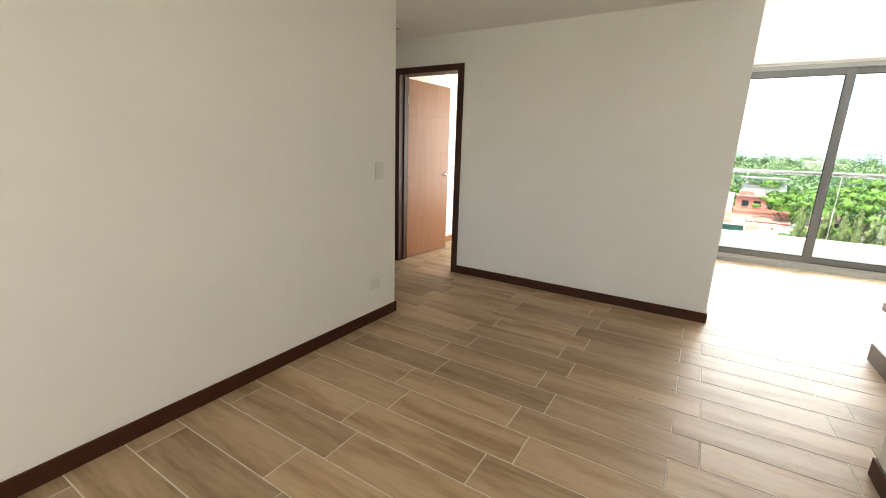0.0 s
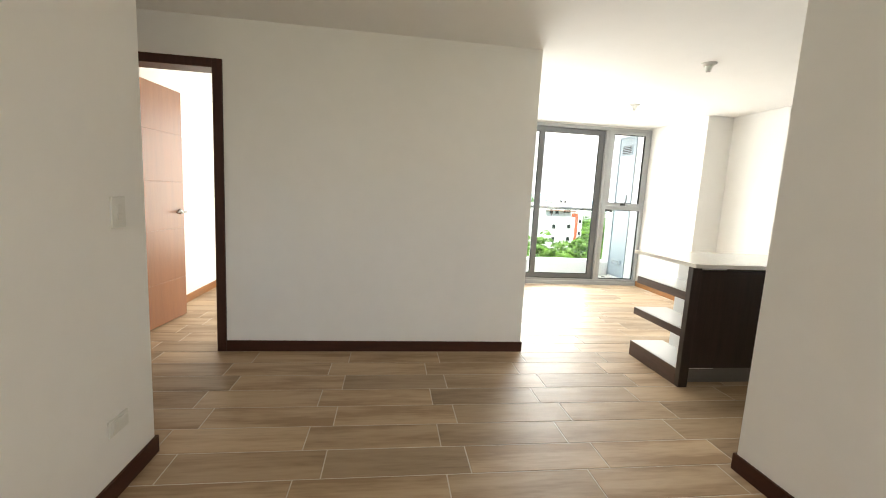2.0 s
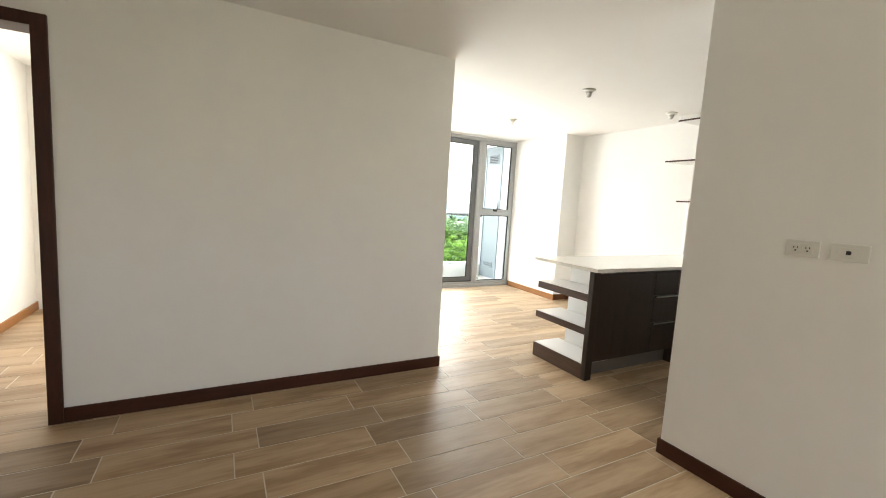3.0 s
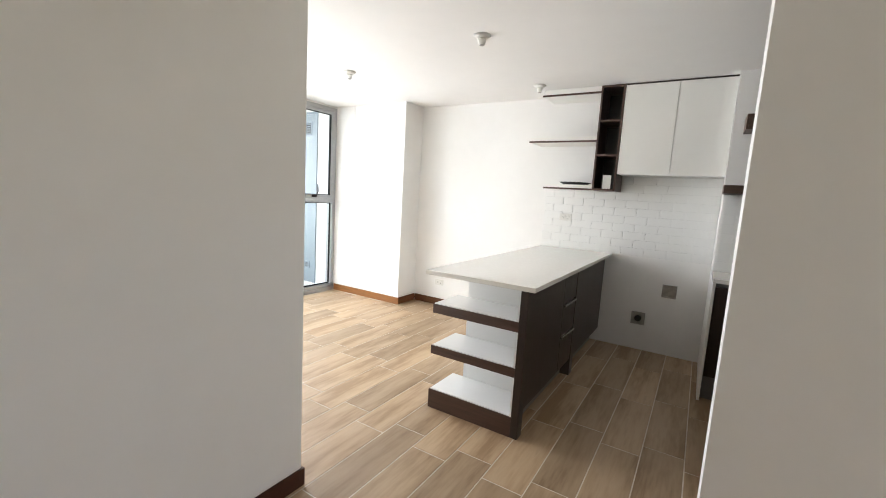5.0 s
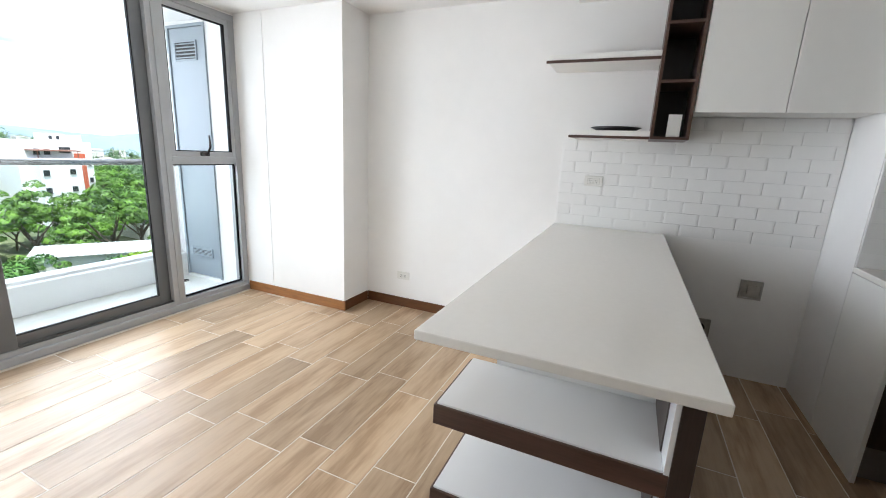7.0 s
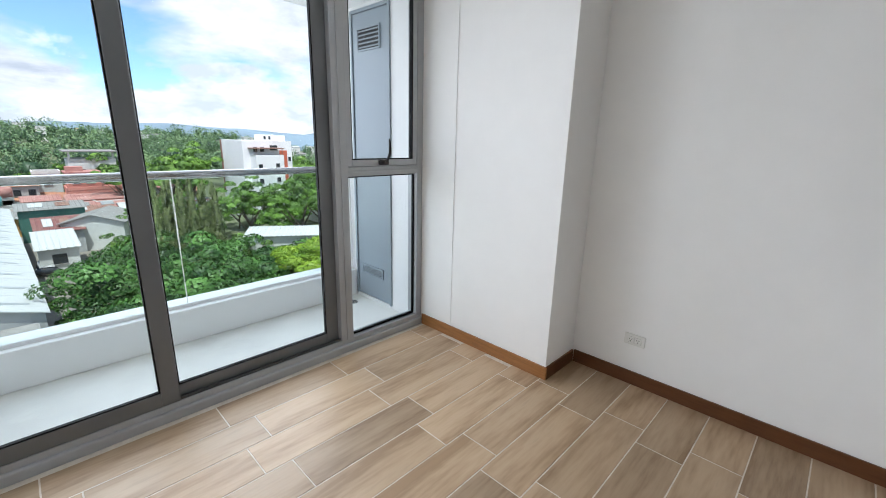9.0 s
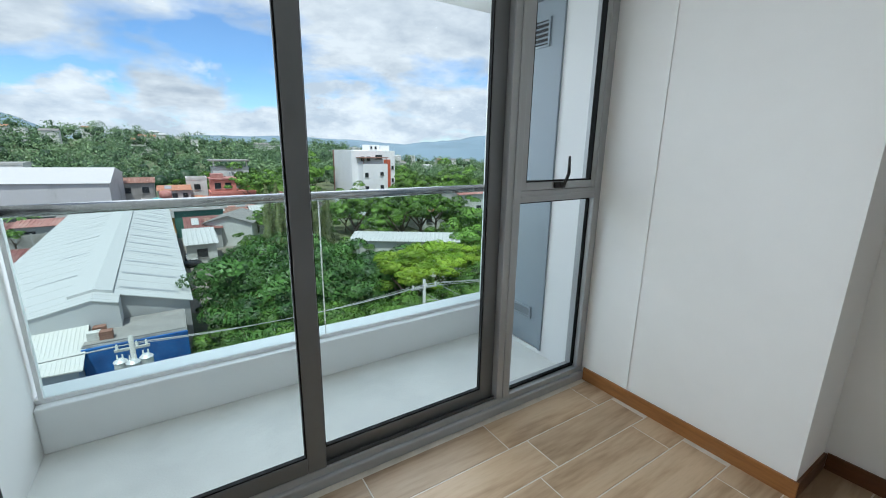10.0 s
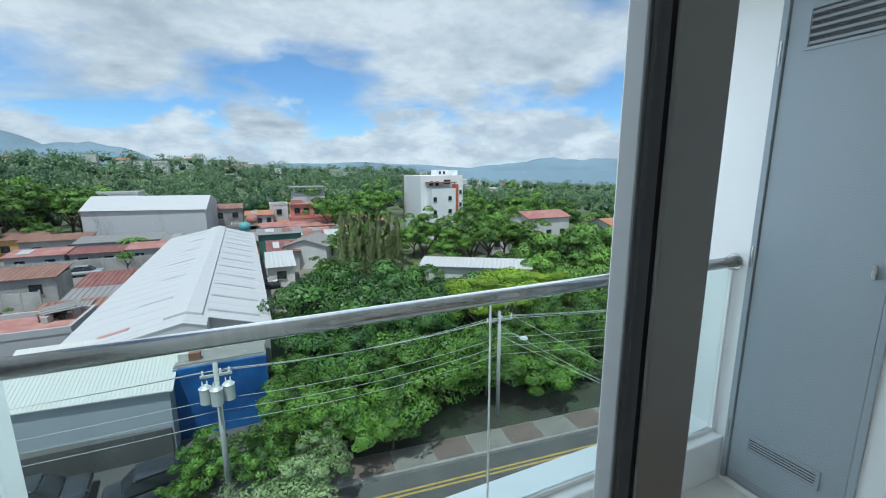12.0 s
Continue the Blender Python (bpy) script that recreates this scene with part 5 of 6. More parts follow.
block("terrace_beam", PINK, 11.6, 14.2, 96.4, 96.8, cz + 2.2, cz + 2.5, coral, 0.01)
for wx in (8.4, 10.2):
    window_on(coral, wx, 96.9, cz + 1.0, 1.1, 1.1, "s")
house(10.4, 91.5, 8.0, 4, 3.4, PINK, RED_ROOF, "low coral house with a red sheet roof", "shed", 2)
house(9.4, 86.0, 7.0, 4, 2.8, PLASTER, RED_ROOF, "low white house with a faded red roof", "shed", 2)
tall_white = house(12.0, 110, 7.0, 6, 8.4, PLASTER, GREY_ROOF, "white two-storey house with a slab roof", "flat", 2, 2)
tz = ground_z(12.0, 110) + 8.4
for wx in (8.8, 15.2):
    block("roof_post", PLASTER, wx - 0.15, wx + 0.15, 107.2, 107.5, tz + 0.4, tz + 1.7, tall_white, 0.01)
block("slab_roof", GREY_ROOF, 8.0, 15.8, 106.4, 113.2, tz + 1.7, tz + 1.95, tall_white, 0.02, "overhanging slab roof")
# long white warehouse
wh = thing("warehouse", (-4.4, 54, G), "long white warehouse with a ridged sheet metal roof", "warehouse")
X0, X1, XR, Y0, Y1, ZE, ZR, YH = -10.0, 0.95, -3.6, 34.0, 76.0, -7.9, -6.55, 33.8
b = blank()
v = [b.verts.new(p) for p in ((X0 + 0.2, Y0, G - 0.2), (X1 - 0.2, Y0, G - 0.2), (X1 - 0.2, Y0, ZE - 0.08), (XR, Y0, ZR - 0.08), (X0 + 0.2, Y0, ZE - 0.08),
                              (X0 + 0.2, Y1, G - 0.2), (X1 - 0.2, Y1, G - 0.2), (X1 - 0.2, Y1, ZE - 0.05), (XR, Y1, ZR - 0.08), (X0 + 0.2, Y1, ZE - 0.05))]
for f in ((0, 1, 2, 3, 4), (9, 8, 7, 6, 5), (1, 6, 7, 2), (0, 4, 9, 5), (2, 7, 8, 3), (4, 3, 8, 9)):
    b.faces.new([v[k] for k in f])
part("wall", b, STAINED, wh)


def roof_plane(xa, za, xb, zb, ya, yb, n):
    """A sloping sheet from (xa, za) to (xb, zb) with standing ribs across it."""
    b = blank()
    for i in range(n):
        p, q = ya + (yb - ya) * i / n, ya + (yb - ya) * (i + 1) / n
        up = 0.012 if i % 2 else 0.0
        v = [b.verts.new(c) for c in ((xa, p, za + up), (xb, p, zb + up), (xb, q, zb + up), (xa, q, za + up), (xa, p, za - 0.06), (xb, p, zb - 0.06), (xb, q, zb - 0.06), (xa, q, za - 0.06))]
        for f in ((0, 1, 2, 3), (7, 6, 5, 4), (0, 4, 5, 1), (1, 5, 6, 2), (2, 6, 7, 3), (3, 7, 4, 0)):
            b.faces.new([v[k] for k in f])
    bmesh.ops.recalc_face_normals(b, faces=b.faces)
    return b


left = part("roof", roof_plane(X0, ZE, XR, ZR, YH, Y1 + 0.3, 42), ZINC, wh)
right_roof = part("roof", roof_plane(XR, ZR, X1, ZE, YH, Y1 + 0.3, 42), ZINC, wh)
# the left slope and a strip past the ridge run on over the lean-to, and end in a low gable
YF, XF = 32.3, -2.5
ZF = ZR + (ZE - ZR) * (XF - XR) / (X1 - XR)
part("roof", roof_plane(X0, ZE, XR, ZR, YF, YH, 4), ZINC, wh)
part("roof", roof_plane(XR, ZR, XF, ZF, YF, YH, 4), ZINC, wh)
front = blank()
fv = [[front.verts.new((x, y, z)) for x, z in ((X0, ZE - 0.02), (XR, ZR - 0.02), (XF, ZF - 0.02), (XF, ZE - 0.75), (X0, ZE - 0.75))] for y in (YF + 0.05, YF + 0.2)]
front.faces.new(fv[0])
front.faces.new(fv[1][::-1])
for k in range(5):
    front.faces.new((fv[0][k], fv[1][k], fv[1][(k + 1) % 5], fv[0][(k + 1) % 5]))
bmesh.ops.recalc_face_normals(front, faces=front.faces)
part("gable", front, STAIN_WHITE, wh)
part("side_fascia", box(blank(), XF - 0.12, XF, YF + 0.2, YH, ZE - 0.6, ZF - 0.03), STAIN_WHITE, wh)
cap = blank()
rows_of = []
for y in (YH + 0.1, Y1 + 0.3):
    rows_of.append([cap.verts.new(c) for c in ((XR - 1.15, y, ZR - 0.24), (XR - 1.15, y, ZR - 0.09), (XR, y, ZR + 0.15), (XR + 0.8, y, ZR - 0.07), (XR + 0.8, y, ZR - 0.25))])
for k in range(4):
    cap.faces.new((rows_of[0][k], rows_of[0][k + 1], rows_of[1][k + 1], rows_of[1][k]))
cap.faces.new(rows_of[0])
cap.faces.new(rows_of[1][::-1])
bmesh.ops.recalc_face_normals(cap, faces=cap.faces)
part("ridge_cap", cap, ZINC, wh)
town2 = random.Random(4)
for i in range(12):
    y = YH + 1.2 + i * 3.45
    t0, t1 = 0.22, 0.85
    xa, xb = XR + (X1 - XR) * t0, XR + (X1 - XR) * t1
    za, zb = ZR + (ZE - ZR) * t0 + 0.03, ZR + (ZE - ZR) * t1 + 0.03
    part("skylight_strip", roof_plane(xa, za, xb, zb, y, y + 0.36, 1), ZINC_SHADE, right_roof)
    if i % 2:
        t1 = town2.uniform(0.45, 0.75)
        xa, xb = XR - 1.3, XR + (X0 - XR) * t1
        za, zb = ZR + (ZE - ZR) * (1.3 / (XR - X0)) + 0.03, ZR + (ZE - ZR) * t1 + 0.03
        part("skylight_strip", roof_plane(xb, zb, xa, za, y + 0.6, y + 0.8, 1), ZINC_SHADE, left)
part("patch", roof_plane(-8.0, ZE + 0.45, -6.5, ZE + 0.77, 34.2, 34.6, 1), RED_ROOF, left, "red painted patch on the roof")

wh.rotation_euler = (0, 0, radians(1.7))

# lean-to shed and blue wall in front of the warehouse
ln = thing("shed", (-6.4, 32, G), "grey shed with a pale corrugated lean-to roof", "shed")
b = blank()
v = [b.verts.new(p) for p in ((-10.4, 30.0, G - 0.2), (-3.4, 29.4, G - 0.2), (-3.4, 29.4, -8.95), (-10.4, 30.0, -8.95), (-10.4, 33.8, G - 0.2), (-3.4, 33.8, G - 0.2), (-3.4, 33.8, -7.45), (-10.4, 33.8, -7.45))]
for f in ((0, 1, 2, 3), (1, 5, 6, 2), (5, 4, 7, 6), (4, 0, 3, 7), (3, 2, 6, 7)):
    b.faces.new([v[k] for k in f])
part("wall", b, GREY_WALL, ln)
b = corrugated(-10.6, -3.2, 0.0, 1.0, 0.0, 0.0, 0.17, 0.018)
for q in b.verts:
    front = 29.85 - (q.co.x + 10.4) / 7.0 * 0.62
    z = q.co.z
    q.co.y, q.co.z = (front if q.co.y < 0.5 else 33.9), z + (-8.9 if q.co.y < 0.5 else -7.36)
part("roof", b, CREAM_ROOF, ln)
# closed strip in dark asphalt colour, painted shade for the open ground floor
block("band", ASPHALT, -10.4, -3.5, 29.3, 29.95, G - 0.2, -10.9, ln, 0.01, "solid dark band painting the shade of an open ground floor")
bl = thing("outbuilding", (-1.2, 31.3, G), "flat-roofed outbuilding with a blue painted wall", "building")
block("wall", CONCRETE, -3.38, 1.05, 30.62, 33.8, G - 0.2, -8.35, bl, 0.01)
block("front_wall", BLUE, -3.38, 1.08, 30.45, 30.62, G - 0.2, -8.45, bl, 0.01, "blue painted front wall")
block("roof", KERB, -3.3, 1.0, 30.64, 33.7, -8.345, -8.27, bl, 0.01, "stained concrete roof slab")
for k, (x, y) in enumerate(((-2.9, 31.2), (-2.75, 31.9), (-2.4, 31.1))):
    st = thing("brick_stack", (x, y, -8.27), "small stack of bricks on the flat roof", "bricks", "stacks on the roof")
    b = blank()
    for q in range(4):
        box(b, x - 0.28 + 0.02 * (q % 2), x + 0.28, y - 0.2, y + 0.2, -8.27 + q * 0.11, -8.17 + q * 0.11, 0.01)
    part("courses", b, RUST if k else PLASTER, st)
# big white store behind the town
st = thing("store_building", (-18, 100, G), "large stained white hall with a pale sheet roof", "building")
b = blank()
v = [b.verts.new(p) for p in ((-27.2, 98, G), (-7.6, 92, G), (-7.6, 92, -5.2), (-27.2, 98, -5.2), (-26.4, 109, G), (-6.6, 103, G), (-6.6, 103, -4.2), (-26.4, 109, -4.2))]
for f in ((0, 1, 2, 3), (1, 5, 6, 2), (5, 4, 7, 6), (4, 0, 3, 7), (3, 2, 6, 7)):
    b.faces.new([v[k] for k in f])
part("wall", b, STAIN_WHITE, st)
b = blank()
v = [b.verts.new(p) for p in ((-27.4, 97.7, -5.15), (-7.4, 91.7, -5.15), (-7.0, 97.6, -2.9), (-27.0, 103.6, -2.9), (-6.4, 103.2, -4.1), (-26.2, 109.2, -4.1))]
for f in ((0, 1, 2, 3), (3, 2, 4, 5), (1, 4, 2), (0, 3, 5)):
    b.faces.new([v[k] for k in f])
part("roof", b, ZINC, st)
upper_white = house(-27.3, 119, 9.6, 6, 9.2, PLASTER, GREY_ROOF, "white flat-roofed building with a dark window band behind the hall", "flat", 4, 2)
block("window_band", DARK_GLASS, -31.6, -23.0, 115.8, 115.96, ground_z(-27.3, 119) + 7.2, ground_z(-27.3, 119) + 8.7, upper_white, 0.005, "dark window band")
house(-4.8, 105.5, 5.6, 5.0, 6.3, CONCRETE, RUST, "bare concrete house with a rusty gable roof", "gable", 2, 2)
house(1.2, 101.5, 5.2, 4.4, 5.0, STAINED, CLAY, "stained two-storey house with a clay roof", "shed", 3, 2)
house(5.2, 106, 3.6, 4.4, 6.6, PLASTER, GREY_ROOF, "narrow white two-storey house", "flat", 1, 2)
house(-1.6, 95.6, 4.6, 3.6, 3.6, CONCRETE, ZINC, "raw concrete house with a pale sheet roof", "flat", 2)
house(3.6, 93.0, 4.2, 3.6, 3.4, STAINED, RED_ROOF, "stained house with a faded red sheet roof", "shed", 2)
for tx, ty, tz, tank_mat, lab in ((-1.4, 90.0, G + 3.3, TEAL, "teal round water tank on a low roof"), (-0.2, 94.6, G + 4.05, RED_ROOF, "red round water tank on a low roof")):
    tk = thing("water_tank", (tx, ty, tz), lab, "water tank", "roof water tanks")
    part("tank", rod(blank(), (tx, ty, tz), (tx, ty, tz + 1.3), 0.95, 0.95, 20), tank_mat, tk, "", True)
    part("lid", rod(blank(), (tx, ty, tz + 1.3), (tx, ty, tz + 1.5), 0.9, 0.3, 20), tank_mat, tk)
    part("stand", box(blank(), tx - 0.8, tx + 0.8, ty - 0.8, ty + 0.8, G, tz), CONCRETE, tk)

# white apartment block with an orange strip
ap = thing("apartment_building", (34, 86, G), "white apartment block with an orange strip and small windows", "building")
AX0, AX1, AY0, AY1, AZ = 30.0, 39.0, 82.0, 93.0, 0.5
block("wall", FACADE, AX0, AX1, AY0, AY1, G, AZ, ap, 0)
block("wing", FACADE, AX0 + 1.2, AX0 + 6.2, AY0 - 2.6, AY0, G, AZ - 2.4, ap, 0)
block("strip", ORANGE, AX0 + 6.6, AX0 + 8.0, AY0 - 0.12, AY0 + 0.05, AZ - 7.5, AZ - 1.7, ap, 0, "orange vertical facade strip")
block("strip", RUST, AX0 - 0.1, AX0 + 0.05, AY1 - 0.9, AY1 - 0.3, G + 3, AZ, ap, 0, "brown edge strip")
block("awning", RUST, AX0 + 0.9, AX0 + 6.3, AY0 - 2.8, AY0 - 0.02, AZ - 1.35, AZ - 1.2, ap, 0, "brown terrace awning")
for x in (AX0 + 1.3, AX0 + 6.0):
    part("awning_post", rod(blank(), (x, AY0 - 2.5, AZ - 2.4), (x, AY0 - 2.5, AZ - 1.35), 0.06), RUST, ap)
for x in (AX0 + 2.2, AX0 + 3.4, AX0 + 5.2, AX0 + 5.9):
    window_on(ap, x, AY0, AZ - 1.9 if x < AX0 + 4 else AZ - 1.6, 0.7, 0.8, "s")
for f in range(4):
    z = AZ - 4.6 - f * 2.5
    window_on(ap, AX0 + 5.0, AY0 - 2.6, z, 0.7, 0.7, "s")
    window_on(ap, AX0 + 8.5, AY0, z + 1.0, 0.5, 0.7, "s")
    window_on(ap, AX0 + 1.9, AY0 - 2.6, z - 0.2, 0.7, 0.8, "s")
b = blank()
box(b, AX0 + 4.2, AX0 + 6.6, AY0 + 2, AY0 + 5, AZ, AZ + 1.1)
part("stair_head", b, FACADE, ap)
window_on(ap, AX0 + 4.9, AY0 + 2, AZ + 0.3, 0.4, 0.5, "s")
window_on(ap, AX0 + 5.8, AY0 + 2, AZ + 0.3, 0.4, 0.5, "s")
b = blank()
box(b, AX0 + 7.4, AX0 + 8.8, AY0 + 2, AY0 + 4, AZ, AZ + 1.0)
part("tank_room", b, FACADE, ap)

# low white shed and red-roofed houses among the trees
long_shed = house(22.2, 45.3, 11.4, 2.8, 3.9, PLASTER, ZINC, "long white shed among the trees", "shed", 3)
long_shed.rotation_euler = (0, 0, radians(-33))
house(29, 43.6, 5.0, 3.0, 2.4, PLASTER, CLAY, "small house with a clay tile roof among the trees", "gable", 1)
house(49, 70, 9, 6, 5.4, PLASTER, RED_ROOF, "white house with a red roof among the trees", "gable", 3)
house(52, 55, 6, 5, 5.6, PLASTER, CLAY, "white house with a clay roof among the trees", "gable", 2)
house(190, 168, 16, 9, 11, PLASTER, GREY_ROOF, "pale row of houses beyond the trees", "flat", 5, 2)
for tx, w, h, m, lab in ((440, 17, 15.5, PINK_PALE, "pink apartment tower far beyond the trees"), (459, 12, 15.0, PLASTER, "white apartment tower far beyond the trees"), (507, 17, 14.0, PINK_PALE, "pink apartment tower far beyond the trees")):
    base = -18.5
    tower = thing("apartment_tower", (tx, 410, base), lab, "building", "far apartment towers")
    block("wall", m, tx - w / 2, tx + w / 2, 405, 416, base, base + h + 1, tower, 0)
    for f in range(5):
        for c in range(4):
            window_on(tower, tx - w / 2 + w * (c + 0.5) / 4, 405, base + 3.2 + f * 2.6, w * 0.13, 1.4, "s")
house(39, 68, 7, 5, 3.0, PLASTER, CLAY, "white house with a clay tile roof among the trees", "gable", 2)
gable_house = house(8.2, 71.5, 7.0, 6.0, 3.2, PLASTER, GREY_ROOF, "white house with a dark grey gable roof", "gable", 1)
gable_house.rotation_euler = (0, 0, radians(68))
house(4.0, 71.0, 4.0, 6.0, 2.7, STAINED, DULL_RED, "stained house with a faded red roof behind the warehouse", "shed", 1)
house(3.2, 62.5, 3.0, 6.0, 2.5, PLASTER, ZINC, "low white lean-to with a pale sheet roof", "shed", 1)
house(4.0, 79.0, 6.4, 3.6, 4.0, GREENW, GREY_ROOF, "green sheet-clad house beside the warehouse", "shed", 1)
far_town = random.Random(8)
for i in range(34):
    a, d = radians(far_town.uniform(-50, 28)), far_town.uniform(290, 480)
    x, y = -math.sin(a) * d, 7 + math.cos(a) * d
    ob = house(x, y, far_town.uniform(5, 9), far_town.uniform(5, 7), far_town.uniform(9, 11.5), PLASTER, far_town.choice((CLAY, GREY_ROOF, ZINC)),
               "pale house standing on the wooded hills", far_town.choice(("gable", "flat")), 2, 1)


# ---- power poles and lines ----
def utility_pole(x, y, top, lab, arm, transformers, lamp):
    ob = thing("utility_pole", (x, y, G), lab, "pole", "power poles")
    part("pole", rod(blank(), (x, y, G - 0.2), (x, y, top), 0.13, 0.085, 14), POLE, ob, "", True)
    c = part("cross_arm", box(blank(), x - arm, x + arm, y - 0.05, y + 0.05, top - 0.55, top - 0.45, 0.01), POLE, ob)
    for dx in (-arm + 0.1, 0.15, arm - 0.1):
        part("insulator", rod(blank(), (x + dx, y, top - 0.45), (x + dx, y, top - 0.25), 0.05, 0.03, 8), PLATE, c)
    for i in range(transformers):
        a = radians(200 + i * 70)
        cx, cy, cz = x + math.cos(a) * 0.42, y + math.sin(a) * 0.42, top - 1.5
        b = rod(blank(), (cx, cy, cz), (cx, cy, cz + 0.62), 0.21, 0.21, 18)
        rod(b, (cx, cy, cz + 0.62), (cx, cy, cz + 0.72), 0.235, 0.12, 18)
        t = part("transformer", b, CAN, ob, "pale grey pole transformer")
        for k in (-0.08, 0.08):
            part("bushing", rod(blank(), (cx + k, cy, cz + 0.70), (cx + k, cy, cz + 0.9), 0.035, 0.02, 8), PLATE, t)
    if lamp:
        b = rod(blank(), (x, y, top - 1.3), (x + 0.5, y - 0.5, top - 1.15), 0.025)
        rod(b, (x + 0.5, y - 0.5, top - 1.15), (x + 0.85, y - 0.85, top - 1.3), 0.025)
        a = part("lamp_arm", b, POLE, ob)
        b = blank()
        bmesh.ops.create_uvsphere(b, u_segments=12, v_segments=8, radius=0.16, matrix=pose(x + 0.95, y - 0.95, top - 1.34) @ Matrix.Diagonal((1.5, 1.5, 0.6, 1)))
        part("lamp_head", b, CAN, a, "grey street lamp head", True)
    return ob


P1, P2 = Vector((-0.65, 23.9, -5.6)), Vector((12.9, 25.3, -6.0))
utility_pole(*P1, "concrete power pole with three grey transformers", 0.55, 3, False)
utility_pole(*P2, "concrete power pole with a street lamp", 0.85, 0, True)


def power_line(a, b, sag, radius=0.012):
    a, b = Vector(a), Vector(b)
    n, bm = 18, blank()
    pts = [a.lerp(b, i / n) - Vector((0, 0, sag * 4 * (i / n) * (1 - i / n))) for i in range(n + 1)]
    for p, q in zip(pts, pts[1:]):
        rod(bm, p, q, radius, radius, 5)
    return tagged(part("power_line", bm, WIRE), "thin overhead power cable strung between poles", "cable", "overhead cables")


for dx, dz in ((-0.45, -0.3), (0.15, -0.3), (0.45, -0.3), (0.0, -1.5), (0.0, -2.0), (0.0, -2.5)):
    a, b = P1 + Vector((dx, 0, dz)), P2 + Vector((dx * 1.6, 0, dz))
    power_line(a, b, 0.35)
    power_line(a, a + Vector((-26, 2.7, -0.2)), 0.5)
    power_line(b, b + Vector((26, -2.6, -0.2)), 0.5)
for dx, dz in ((-0.75, -0.3), (0.75, -0.3), (0.1, -1.4)):
    power_line(P2 + Vector((dx, 0, dz)), Vector((19.0 + dx, 13.0, -9.0)), 0.3)


# ---- parked cars ----
def car(x, y, turn, mat, lab):
    ob = thing("car", (x, y, ground_z(x, y)), lab, "car")
    z = ground_z(x, y)
    b = box(blank(), x - 2.1, x + 2.1, y - 0.85, y + 0.85, z + 0.28, z + 0.80, 0.2)
    body = part("body", b, mat, ob)
    b = blank()
    v = [b.verts.new(p) for p in [(x + q, y + s * w, z + h) for q, w, h in ((-1.5, 0.78, 0.79), (-0.9, 0.62, 1.38), (0.55, 0.62, 1.38), (1.25, 0.78, 0.79)) for s in (-1, 1)]]
    for f in ((0, 2, 3, 1), (2, 4, 5, 3), (4, 6, 7, 5), (0, 6, 4, 2), (1, 3, 5, 7), (0, 1, 7, 6)):
        b.faces.new([v[k] for k in f])
    bmesh.ops.recalc_face_normals(b, faces=b.faces)
    bmesh.ops.bevel(b, geom=b.edges[:], offset=0.1, segments=2, affect="EDGES")
    cabin = part("cabin", b, DARK_GLASS, ob, "dark car windows")
    part("roof_panel", box(blank(), x - 0.88, x + 0.53, y - 0.6, y + 0.6, z + 1.375, z + 1.41, 0.01), mat, ob)
    for dx in (-1.35, 1.35):
        for dy in (-0.8, 0.8):
            w = part("wheel", rod(blank(), (x + dx, y + dy - 0.1, z + 0.31), (x + dx, y + dy + 0.1, z + 0.31), 0.31, 0.31, 18), RUBBER, ob)
            part("rim", rod(blank(), (x + dx, y + dy - 0.11, z + 0.31), (x + dx, y + dy + 0.11, z + 0.31), 0.18, 0.18, 12), CAN, w)
    ob.rotation_euler = (0, 0, radians(turn))
    return ob


car(-3.5, 26.6, 12, CAR_DARK, "dark car parked before the grey shed")
car(-8.4, 27.4, 8, CAR_DARK, "dark car parked before the grey shed")
car(-21.2, 76.9, 4, CAR_WHITE, "silver saloon car parked by a wall")
car(2.3, 60.8, 80, CAR_DARK, "dark car parked beside the warehouse")

# ---- pieces: wall tiles ----
def bevelled_tile(w, h, d, edge):
    """A glazed tile that faces -x, its rim bevelled."""
    vs = [(0, 0, 0), (0, w, 0), (0, w, h), (0, 0, h), (-d * 0.8, 0, 0), (-d * 0.8, w, 0), (-d * 0.8, w, h), (-d * 0.8, 0, h),
          (-d, edge, 0.0003), (-d, w - edge, 0.0003), (-d, w - edge, h - 0.0003), (-d, edge, h - 0.0003)]
    fs = [(0, 1, 5, 4), (1, 2, 6, 5), (2, 3, 7, 6), (3, 0, 4, 7), (4, 5, 9, 8), (5, 6, 10, 9), (6, 7, 11, 10), (7, 4, 8, 11), (8, 9, 10, 11)]
    me = bpy.data.meshes.new("tile")
    me.from_pydata(vs, [], [f[::-1] for f in fs])
    me.materials.append(WALL_TILE)
    me.update()
    return me


TW, TH = 0.20, 0.0745
tile_meshes = {}


def tile_field(name, x, y0, y1, z0, rows, lab):
    back = tagged(block(name, WHITE_GROUT, x - 0.004, x, y0, y1, z0, z0 + rows * TH, None, 0), lab, "backsplash", kind="structure")
    for r in range(rows):
        y = y1 + (TW / 2 if r % 2 else 0.0)
        while y > y0 + 0.01:
            a, b = max(y - TW, y0) + 0.0015, min(y, y1) - 0.0015
            if b - a > 0.015:
                key = round(b - a, 3)
                if key not in tile_meshes:
                    tile_meshes[key] = bevelled_tile(b - a, TH, 0.0075, 0.013)
                ob = new("tile", tile_meshes[key])
                ob.location = (x - 0.0035, a, z0 + r * TH)
                ob.parent = back
            y -= TW
    return back


tile_field("backsplash_niche", 3.88, 2.872, 4.42, 0.905, 8, "bevelled white wall tiles above the peninsula")
tile_field("backsplash_upper", 3.88, 2.872, 3.68, 0.905 + 8 * TH, 2, "bevelled white wall tiles under the wall cabinet")
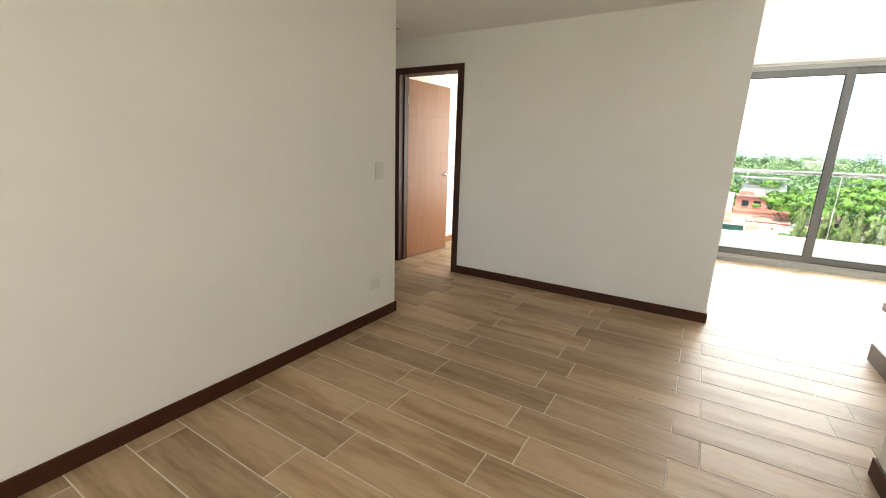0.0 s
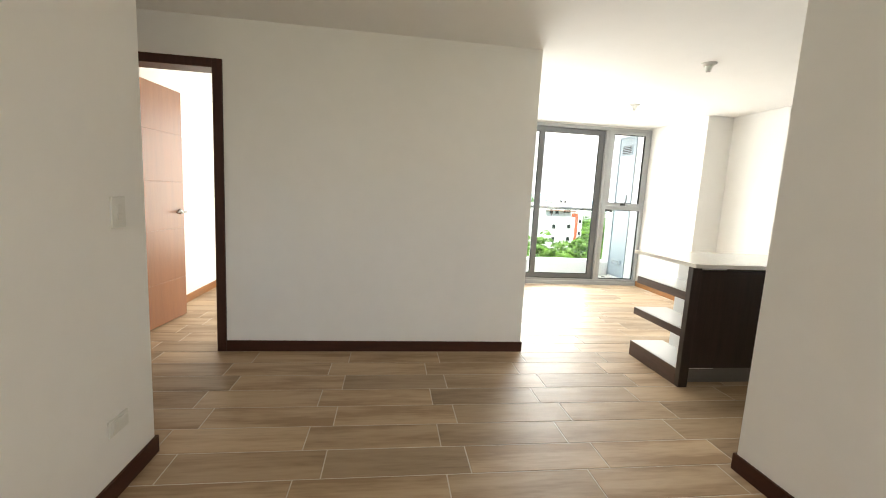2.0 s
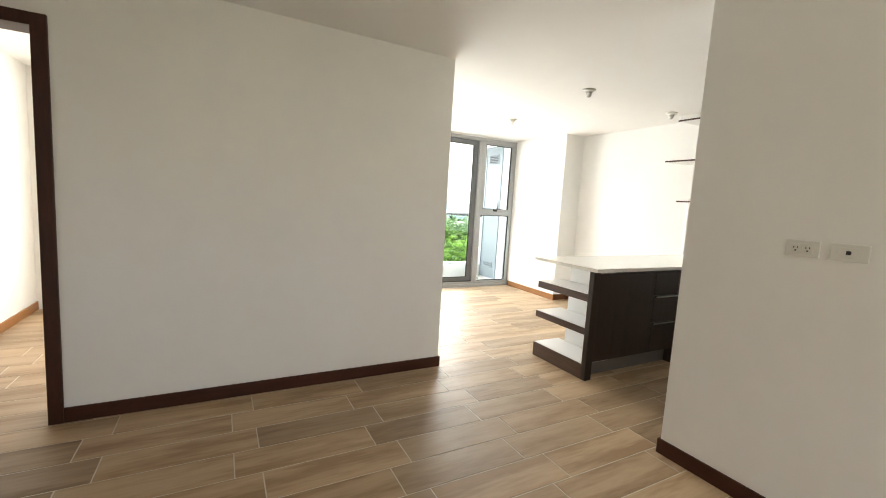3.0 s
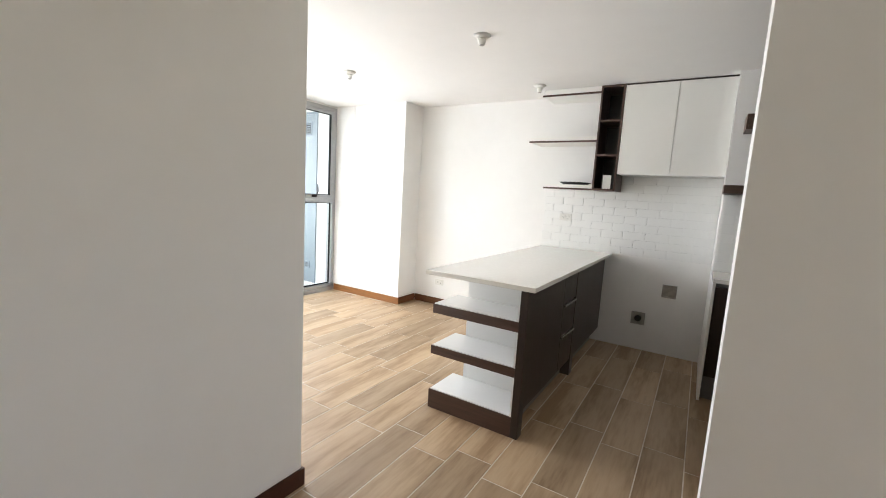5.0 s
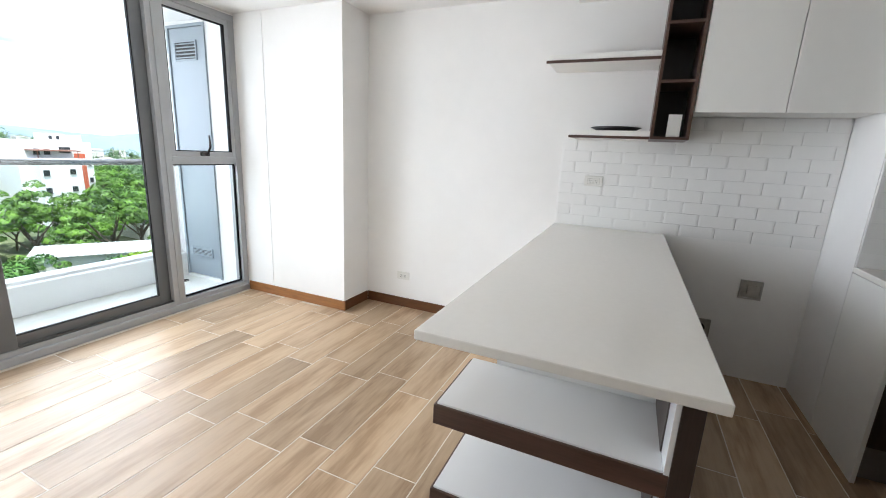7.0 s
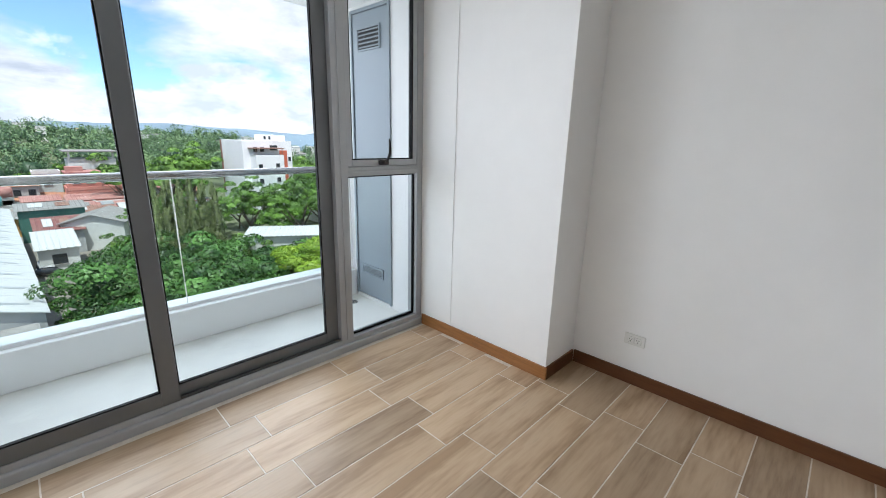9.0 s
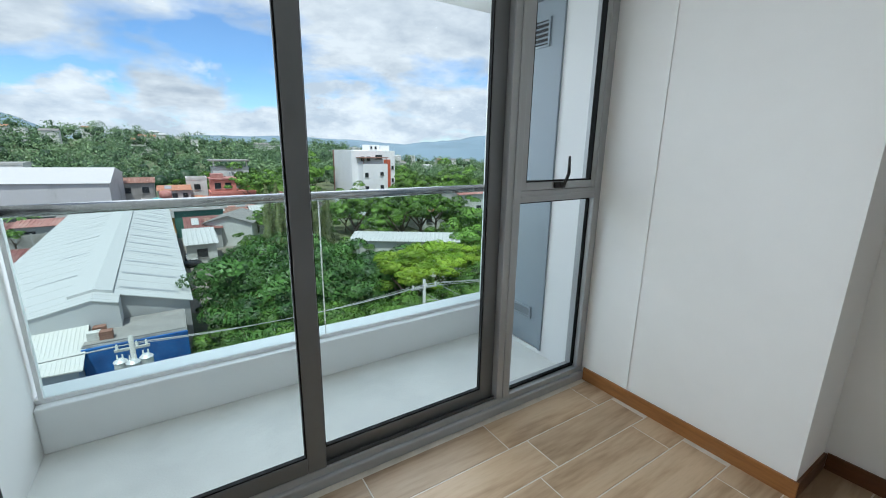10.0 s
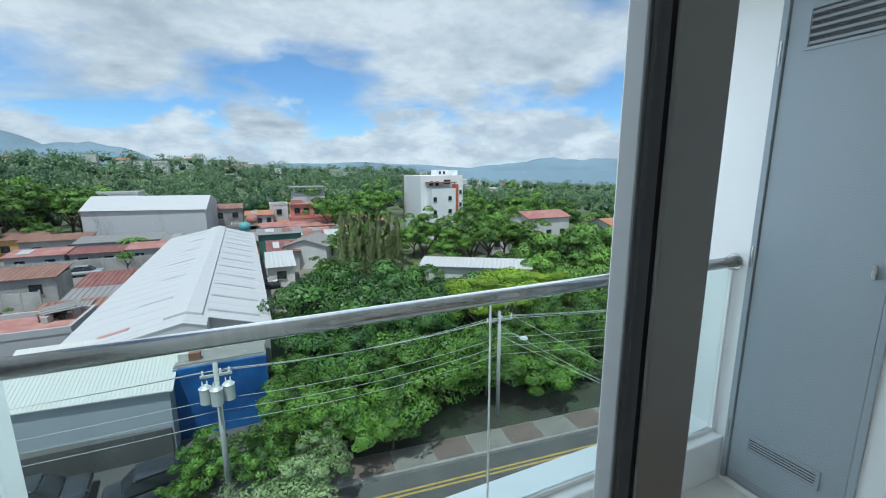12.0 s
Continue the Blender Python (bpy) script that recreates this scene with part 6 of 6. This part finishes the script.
tile_field("backsplash_counter", 3.47, 1.3, 2.866, 0.906, 8, "bevelled white wall tiles behind the counter")

# ---- pieces: floor tiles ----
floor_ob = bpy.data.objects["floor"]
ROW, LEN, JOINT = 0.2116, 0.69, 0.0029
floor_meshes = {}


def floor_tile_mesh(w):
    e, d = 0.0012, 0.0065
    h = ROW - 2 * JOINT
    vs = [(0, 0, -d), (w, 0, -d), (w, h, -d), (0, h, -d), (0, 0, -e), (w, 0, -e), (w, h, -e), (0, h, -e), (e, e, 0), (w - e, e, 0), (w - e, h - e, 0), (e, h - e, 0)]
    fs = [(0, 1, 5, 4), (1, 2, 6, 5), (2, 3, 7, 6), (3, 0, 4, 7), (4, 5, 9, 8), (5, 6, 10, 9), (6, 7, 11, 10), (7, 4, 8, 11), (8, 9, 10, 11)]
    return vs, fs


rest_v, rest_f = [], []
count = 0
for k in range(-22, 20):
    y = 3.122 + k * ROW
    first = -0.772 if k % 2 == 0 else -0.652
    if y + ROW > W - 0.04:
        continue
    for i in range(-5, 8):
        x0, x1 = first + i * LEN + JOINT, first + (i + 1) * LEN - JOINT
        x0, x1 = max(x0, -4.0), min(x1, 3.88 if y < 5.95 else 3.53)
        if x1 - x0 < 0.05:
            continue
        cx = (x0 + x1) / 2
        hidden = (cx < -1.7 and y < 2.9) or (y > 4.6 and cx < -2.7)
        if hidden:
            continue
        lift = random.uniform(-0.0004, 0.0004)
        near = (-1.5 < cx < 3.9 and 1.2 < y < 7.2 and not (y > 4.5 and cx < 0.5)) and count < 300
        if near:
            key = round(x1 - x0, 3)
            if key not in floor_meshes:
                vs, fs = floor_tile_mesh(x1 - x0)
                me = bpy.data.meshes.new("floor_tile")
                me.from_pydata(vs, [], fs)
                me.materials.append(TILE_WOOD)
                floor_meshes[key] = me
            ob = new("floor_tile", floor_meshes[key])
            ob.location = (x0, y + JOINT, 0.0022 + lift)
            ob.parent = floor_ob
            count += 1
        else:
            vs, fs = floor_tile_mesh(x1 - x0)
            n = len(rest_v)
            rest_v.extend((a + x0, b + y + JOINT, c + 0.0022 + lift) for a, b, c in vs)
            rest_f.extend(tuple(q + n for q in f) for f in fs)
me = bpy.data.meshes.new("far_tiles")
me.from_pydata(rest_v, [], rest_f)
me.materials.append(TILE_REST)
ft = new("far_tiles", me)
ft.parent = floor_ob
ft["kind"] = "stuff"
